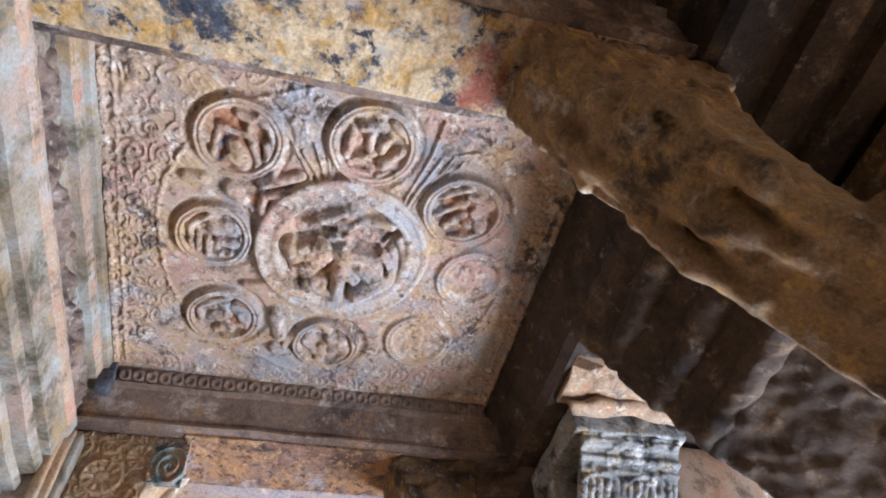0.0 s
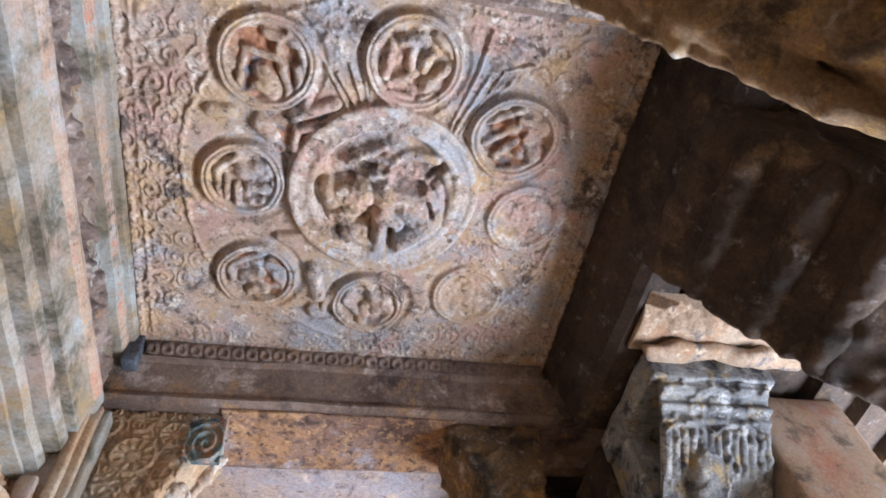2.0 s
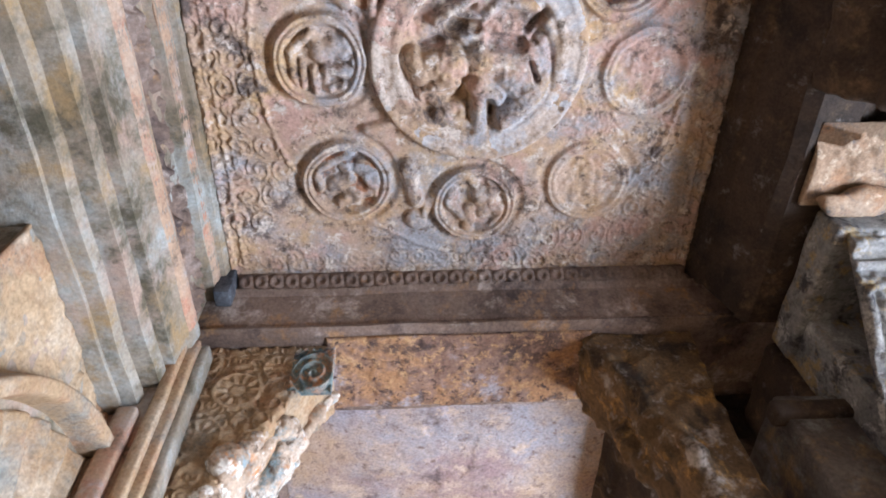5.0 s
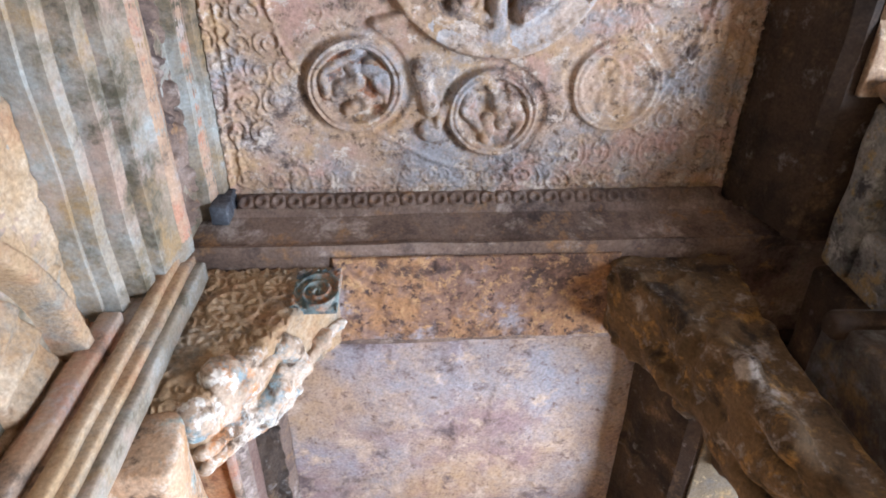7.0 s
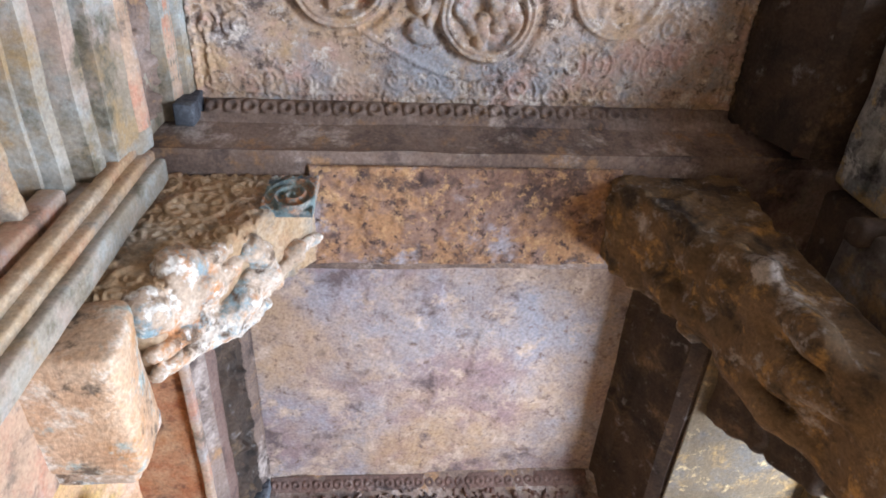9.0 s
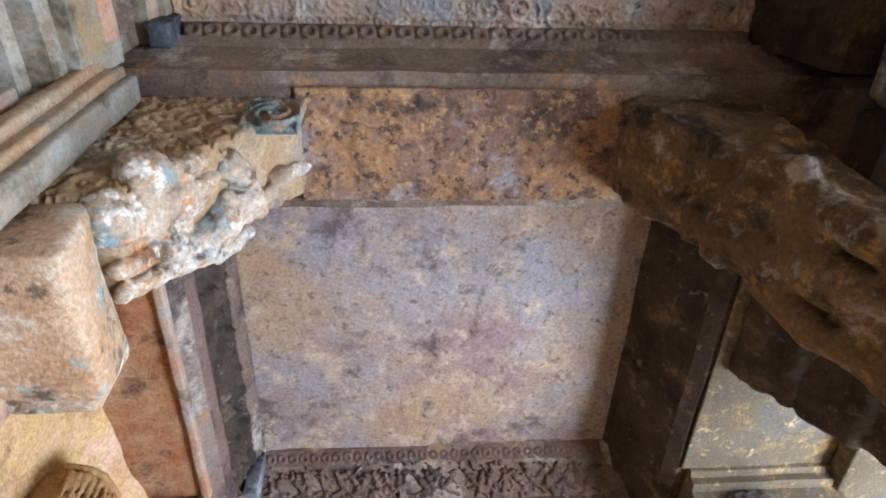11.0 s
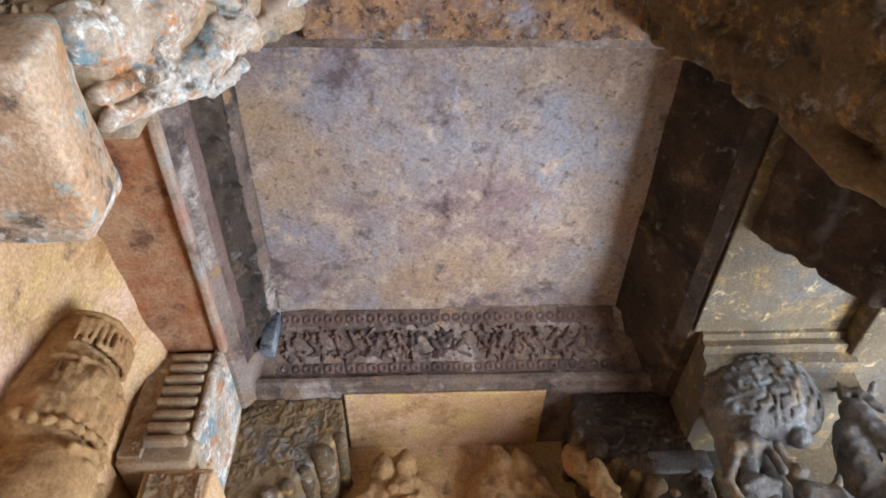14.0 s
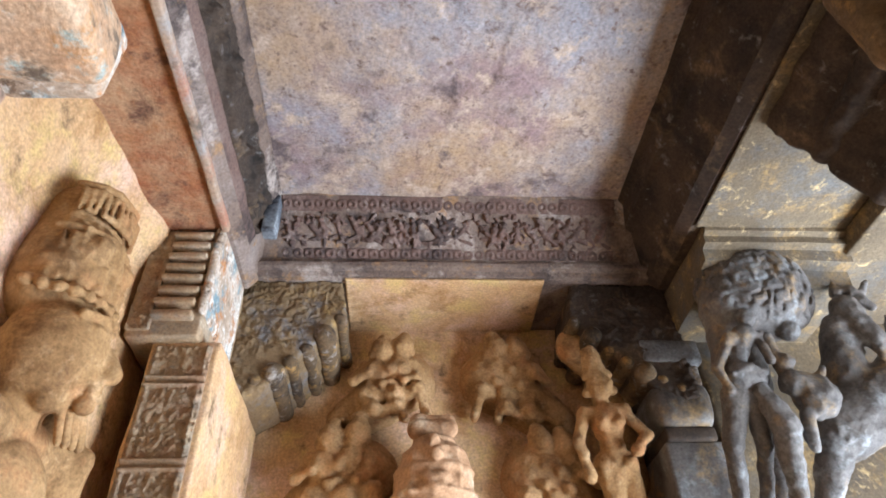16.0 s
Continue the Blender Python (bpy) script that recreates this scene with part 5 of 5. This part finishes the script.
couple_ob = c.make("bracket_figure", WHITED, voxel=0.006, rough=0.004, seed=9, grooves=bumps)
tagged(couple_ob, "whitened painted couple carved on the bracket slope", "sculpture", "carved bracket figures")

FLY = ((0.34, 0.02, 0.18, 0.50, -0.30, 0.05), (0.10, -0.25, 0.25, -0.30, -0.38, 0.10))


def couple(x, z, side, s, seed, label, mat, out=0.05):
    """Two floating figures side by side, carved from one lump that keeps to the wall."""
    c = Carving(0.018)
    y = 6.47 - out
    for d, h in ((0.0, 0.0), (0.30, 0.05)):
        body(c, (x + side * d * s, y - 0.03, z + h * s), (0.18 * side, -0.22, 1), (side, 0, 0), (0, -1, -0.1), s, arms=((0.27, 0.22, 0.08, 0.12, 0.12, 0.2), (-0.28, 0.20, 0.10, -0.10, 0.28, 0.2)), legs=FLY, tall=0.08)
    c.limb((x - 0.3 * side * s, 6.49, z - 0.25 * s), (x + 0.45 * side * s, 6.49, z + 0.35 * s), 0.26 * s, 0.36 * s)
    c.limbs = [(a, b, 1.3 * ra, 1.3 * rb, k) for a, b, ra, rb, k in c.limbs]
    ob = c.make("flying_couple", mat, voxel=0.0085, rough=0.005, seed=seed, grooves=lambda p: -0.006 * np.clip(vnoise(p, 40, 8), -0.4, 1))
    return tagged(ob, label, "relief", "flying couples")


couple(-0.46, 3.70, 1, 0.42, 1, "ochre flying couple carved in high relief on the wall", OCHREFIG, 0.08)
couple(0.46, 3.70, -1, 0.44, 2, "shaded ochre flying couple carved in relief on the wall", OCHREFIG, 0.05)
couple(-0.72, 3.12, 1, 0.46, 3, "pale attendant pair carved low on the wall", OCHREFIG, 0.08)
couple(0.66, 3.10, -1, 0.44, 4, "brown attendant pair carved low on the wall", OCHREFIG, 0.05)

# seated deity's head under a ribbed hood, plain and worn
c = Carving(0.014)
c.ball((-0.12, 6.18, 3.08), 0.20, (1, 1, 0.66)).limb((-0.20, 6.20, 3.43), (-0.04, 6.20, 3.43), 0.055).limb((-0.20, 6.22, 3.48), (-0.04, 6.22, 3.48), 0.045)
c.limb((-0.12, 6.30, 3.0), (-0.12, 6.34, 2.7), 0.22, 0.28).limb((-0.45, 6.32, 2.62), (0.22, 6.32, 2.62), 0.13)
for z, rad in ((3.34, 0.10), (3.26, 0.155), (3.16, 0.19), (3.04, 0.205)):
    bend = [(-0.12 + rad * math.cos(a), 6.18 - rad * math.sin(a), z) for a in (math.pi * k / 10 for k in range(11))]
    for p0, p1 in zip(bend[:-1], bend[1:]):
        c.limb(p0, p1, 0.015)
for a in (0.5, 0.95, 1.4, 1.75, 2.2, 2.65):
    c.limb((-0.12 + 0.20 * math.cos(a), 6.18 - 0.20 * math.sin(a), 3.06), (-0.12 + 0.16 * math.cos(a), 6.18 - 0.16 * math.sin(a), 3.25), 0.016, 0.022)
c.ball((-0.12, 5.98, 3.21), 0.035).ball((-0.12, 6.03, 3.30), 0.028).limb((-0.17, 5.99, 3.10), (-0.07, 5.99, 3.10), 0.022)
deity = c.make("seated_statue", FIGURE, voxel=0.010, rough=0.006, seed=71, grooves=lambda p: -0.007 * np.clip(vnoise(p, 28, 3), -0.3, 1))
tagged(deity, "terracotta-coloured seated stone statue under a ribbed hood", "statue")

# crowned relief on the side wall
c = Carving(0.012)
c.limb((-1.49, 4.94, 3.30), (-1.53, 4.98, 3.64), 0.185, 0.15).ball((-1.42, 4.94, 3.04), 0.17, (1, 1.08, 0.88)).limb((-1.265, 4.99, 3.07), (-1.245, 5.0, 3.0), 0.022, 0.035).limb((-1.47, 4.95, 2.9), (-1.50, 4.97, 2.7), 0.09)
c.limb((-1.27, 5.03, 3.10), (-1.31, 5.09, 3.09), 0.016).limb((-1.27, 4.88, 3.09), (-1.26, 4.94, 3.10), 0.016).limb((-1.27, 4.97, 2.93), (-1.285, 5.04, 2.935), 0.022).ball((-1.29, 4.99, 2.885), 0.035)
c.limb((-1.45, 5.13, 3.10), (-1.44, 5.15, 2.96), 0.04, 0.03).limb((-1.5, 4.72, 2.74), (-1.5, 5.24, 2.80), 0.10).limb((-1.52, 4.98, 2.6), (-1.52, 4.98, 2.4), 0.20, 0.22)
c.limb((-1.47, 5.22, 2.90), (-1.44, 5.33, 2.66), 0.095, 0.07).limb((-1.44, 5.33, 2.66), (-1.38, 5.27, 2.82), 0.055, 0.045).limb((-1.48, 4.66, 2.72), (-1.46, 4.5, 2.45), 0.10, 0.08)
for k in range(13):
    a = -1.5 + 2.9 * k / 12
    c.ball((-1.49 + 0.20 * math.cos(a), 4.94 + 0.20 * math.sin(a), 3.20 + 0.012 * math.cos(3 * a)), 0.024)
    c.ball((-1.52 + 0.175 * math.cos(a), 4.97 + 0.175 * math.sin(a), 3.50), 0.018)
for k in range(6):
    a = -0.9 + 0.26 * k
    c.limb((-1.53 + 0.16 * math.cos(a), 4.98 + 0.16 * math.sin(a), 3.54), (-1.54 + 0.13 * math.cos(a), 4.98 + 0.13 * math.sin(a), 3.70), 0.017, 0.014)
    c.limb((-1.49 + 0.185 * math.cos(a + 0.5), 4.95 + 0.185 * math.sin(a + 0.5), 3.25), (-1.49 + 0.185 * math.cos(a + 0.5), 4.95 + 0.185 * math.sin(a + 0.5), 3.33), 0.014)
for a in (-0.55, 0.35, 1.1):
    c.ball((-1.51 + 0.18 * math.cos(a), 4.96 + 0.18 * math.sin(a), 3.42), 0.045)
    c.limb((-1.51 + 0.19 * math.cos(a + 0.3), 4.96 + 0.19 * math.sin(a + 0.3), 3.46), (-1.51 + 0.19 * math.cos(a + 0.42), 4.96 + 0.19 * math.sin(a + 0.42), 3.37), 0.022, 0.03)
for a in [-1.25 + 0.16 * k for k in range(12)]:
    for z0, z1, rad in ((3.22, 3.28, 0.195), (3.36, 3.44, 0.188), (3.55, 3.66, 0.172)):
        c.limb((-1.50 + rad * math.cos(a), 4.95 + rad * math.sin(a), z0), (-1.51 + rad * math.cos(a), 4.96 + rad * math.sin(a), z1), 0.011)
for z0, rad in ((3.31, 0.19), (3.475, 0.18), (3.70, 0.15)):
    for k in range(16):
        a = -1.5 + 0.19 * k
        c.limb((-1.505 + rad * math.cos(a), 4.96 + rad * math.sin(a), z0), (-1.505 + rad * math.cos(a + 0.19), 4.96 + rad * math.sin(a + 0.19), z0), 0.014)
c.limb((-1.31, 4.83, 3.13), (-1.27, 4.91, 3.155), 0.016).limb((-1.27, 4.91, 3.155), (-1.275, 4.96, 3.13), 0.015).ball((-1.278, 4.90, 3.10), 0.026, (1, 0.7, 1.4)).limb((-1.275, 4.93, 2.955), (-1.262, 4.98, 2.96), 0.018)
c.limb((-1.36, 4.80, 3.21), (-1.29, 4.90, 3.205), 0.012).limb((-1.29, 4.90, 3.205), (-1.30, 5.02, 3.20), 0.012)
# its raised hand, fingers curled downwards
c.limb((-1.35, 5.06, 2.95), (-1.37, 4.92, 2.88), 0.055, 0.05)
for k in range(4):
    c.limb((-1.34, 5.09 - 0.045 * k, 2.91 - 0.01 * k), (-1.33, 5.13 - 0.045 * k, 2.80 - 0.012 * k), 0.021, 0.017)
c.limbs = [(a + np.array((0, -0.10, 0.03)), b + np.array((0, -0.10, 0.03)), ra, rb, k) for a, b, ra, rb, k in c.limbs]
crowned = c.make("crowned_statue", OCHREFIG, voxel=0.009, rough=0.005, seed=72, grooves=lambda p: -0.007 * np.clip(vnoise(p, 36, 3), -0.3, 1) * smooth(3.17, 3.22, p[..., 2]))
tagged(crowned, "sandstone relief statue with a tall carved crown against the wall", "statue")


worn_bumps = lambda p: -0.008 * np.clip(vnoise(p, 30, 8) + 0.5 * vnoise(p, 58, 9), -0.4, 1)


def finish(c, name, mat, label, seed, voxel=0.0095, grooves=None):
    ob = c.make(name, mat, voxel=voxel, rough=0.006, seed=seed, grooves=grooves or worn_bumps)
    return tagged(ob, label, "sculpture", "carved bracket figures")


# a figure leaning out of the end wall beside the deity, under a leafy canopy
c = body(Carving(0.012), (0.82, 6.16, 3.20), (-0.16, -0.40, 1), (1, 0, 0.1), (0, -1, -0.3), 0.62, legs=((0.13, -0.48, 0.06, 0.18, -0.92, 0.0), (-0.08, -0.47, 0.10, -0.06, -0.92, 0.02)))
c.limb((0.70, 6.14, 3.90), (0.82, 6.2, 3.84), 0.10, 0.11).limb((0.90, 6.3, 3.8), (0.98, 6.38, 3.2), 0.10, 0.08)
finish(c, "bracket_figure", OCHREFIG, "ochre standing figure leaning out on the end wall bracket", 81)
# a figure under a leafy tree, its dwarf attendant and a rearing beast
TREE_WOMAN = [((1.36, 5.45, 3.65), (1.36, 5.45, 3.64), 0.049, 0.049), ((1.44, 5.46, 3.77), (1.41, 5.46, 3.71), 0.035, 0.043), ((1.33, 5.47, 3.56), (1.28, 5.52, 3.45), 0.067, 0.055), ((1.27, 5.53, 3.37), (1.33, 5.53, 3.36), 0.093, 0.075), ((1.23, 5.56, 3.28), (1.18, 5.62, 3.08), 0.072, 0.052), ((1.18, 5.62, 3.08), (1.19, 5.72, 2.88), 0.049, 0.041), ((1.30, 5.55, 3.27), (1.32, 5.62, 3.08), 0.058, 0.043), ((1.32, 5.62, 3.08), (1.31, 5.72, 2.88), 0.041, 0.035), ((1.24, 5.48, 3.53), (1.16, 5.50, 3.40), 0.029, 0.029), ((1.16, 5.50, 3.40), (1.19, 5.50, 3.29), 0.026, 0.023), ((1.38, 5.46, 3.54), (1.39, 5.44, 3.41), 0.029, 0.026), ((1.25, 5.47, 3.54), (1.39, 5.46, 3.55), 0.038, 0.038)]
ATTENDANT = [((1.42, 5.46, 3.54), (1.46, 5.48, 3.36), 0.032, 0.035), ((1.48, 5.48, 3.31), (1.57, 5.50, 3.28), 0.070, 0.093), ((1.47, 5.46, 3.41), (1.47, 5.46, 3.41), 0.043, 0.043), ((1.57, 5.50, 3.25), (1.57, 5.50, 3.24), 0.099, 0.099), ((1.33, 5.52, 3.29), (1.38, 5.50, 3.12), 0.052, 0.064), ((1.38, 5.50, 3.12), (1.39, 5.62, 2.84), 0.061, 0.041), ((1.50, 5.50, 3.17), (1.48, 5.52, 3.03), 0.041, 0.029), ((1.63, 5.50, 3.36), (1.66, 5.50, 3.40), 0.029, 0.014)]
BEAST = [((1.83, 5.62, 3.32), (1.87, 5.55, 3.64), 0.110, 0.081), ((1.92, 5.50, 3.74), (1.96, 5.46, 3.54), 0.070, 0.049), ((1.96, 5.46, 3.51), (1.97, 5.46, 3.45), 0.041, 0.029), ((1.99, 5.50, 3.85), (2.06, 5.48, 3.73), 0.029, 0.023), ((1.94, 5.52, 3.85), (1.95, 5.52, 3.92), 0.029, 0.014), ((2.05, 5.50, 3.83), (2.12, 5.50, 3.91), 0.026, 0.012), ((1.73, 5.64, 3.16), (1.98, 5.60, 3.30), 0.145, 0.159), ((1.99, 5.58, 3.33), (2.10, 5.55, 3.46), 0.116, 0.087), ((1.65, 5.62, 3.07), (1.57, 5.70, 2.87), 0.081, 0.058), ((2.07, 5.48, 3.58), (2.10, 5.48, 3.68), 0.023, 0.012)]
c = Carving(0.010)
for a, b, ra, rb in TREE_WOMAN:
    c.limb(a, b, 0.86 * ra, 0.86 * rb)
for k in range(8):
    c.ball((1.21 + 0.022 * k, 5.455 + 0.004 * abs(k - 4), 3.385 - 0.008 * abs(k - 4)), 0.016)
core, radii = np.array((1.54, 5.58, 3.89)), np.array((0.29, 0.20, 0.27))
c.ball(core, 0.20, 0.20 / radii).limb((1.32, 5.60, 3.70), (1.28, 5.66, 3.5), 0.08, 0.05).ball((1.38, 5.58, 3.76), 0.15).limb((1.50, 5.66, 3.7), (1.44, 5.86, 2.9), 0.06, 0.05).ball((1.60, 5.52, 3.62), 0.05)


def leaf_cut(p):
    """Leaves fanned out from many stalks over the crown, fine wear below."""
    bent = p + 0.02 * np.stack([vnoise(p, 9, 3), vnoise(p, 9, 4), vnoise(p, 9, 6)], -1)
    leaves = np.abs(vnoise(bent * np.array((1.6, 1.0, 0.8)), 22, 8)) + 0.5 * np.abs(vnoise(bent * np.array((0.8, 1.0, 1.6)), 30, 9))
    return 0.030 * (0.28 - np.clip(leaves, 0, 0.6)) * smooth(3.66, 3.74, p[..., 2] + 0.3 * (p[..., 0] - 1.4)) * smooth(0.02, 0.08, p[..., 2] - 3.62) - 0.004 * np.clip(vnoise(p, 50, 5), -0.5, 1)


finish(c, "tree_figure", GREYFIG, "grey stone figure standing under a carved leafy tree", 82, voxel=0.0085, grooves=leaf_cut)
c = Carving(0.016)
for a, b, ra, rb in ATTENDANT:
    c.limb(a, b, 0.9 * ra, 0.9 * rb)
finish(c, "attendant_figure", GREYFIG, "grey stone dwarf attendant beside the tree figure", 83)
c = Carving(0.02)
for a, b, ra, rb in BEAST:
    c.limb(a, b, ra, rb)
for k in range(7):
    c.limb((1.86 - 0.005 * k, 5.50 + 0.012 * k, 3.72 - 0.055 * k), (1.93, 5.50 + 0.012 * k, 3.68 - 0.055 * k), 0.016)
finish(c, "rearing_beast", GREYFIG, "dark grey stone beast rearing beside the attendant", 84)
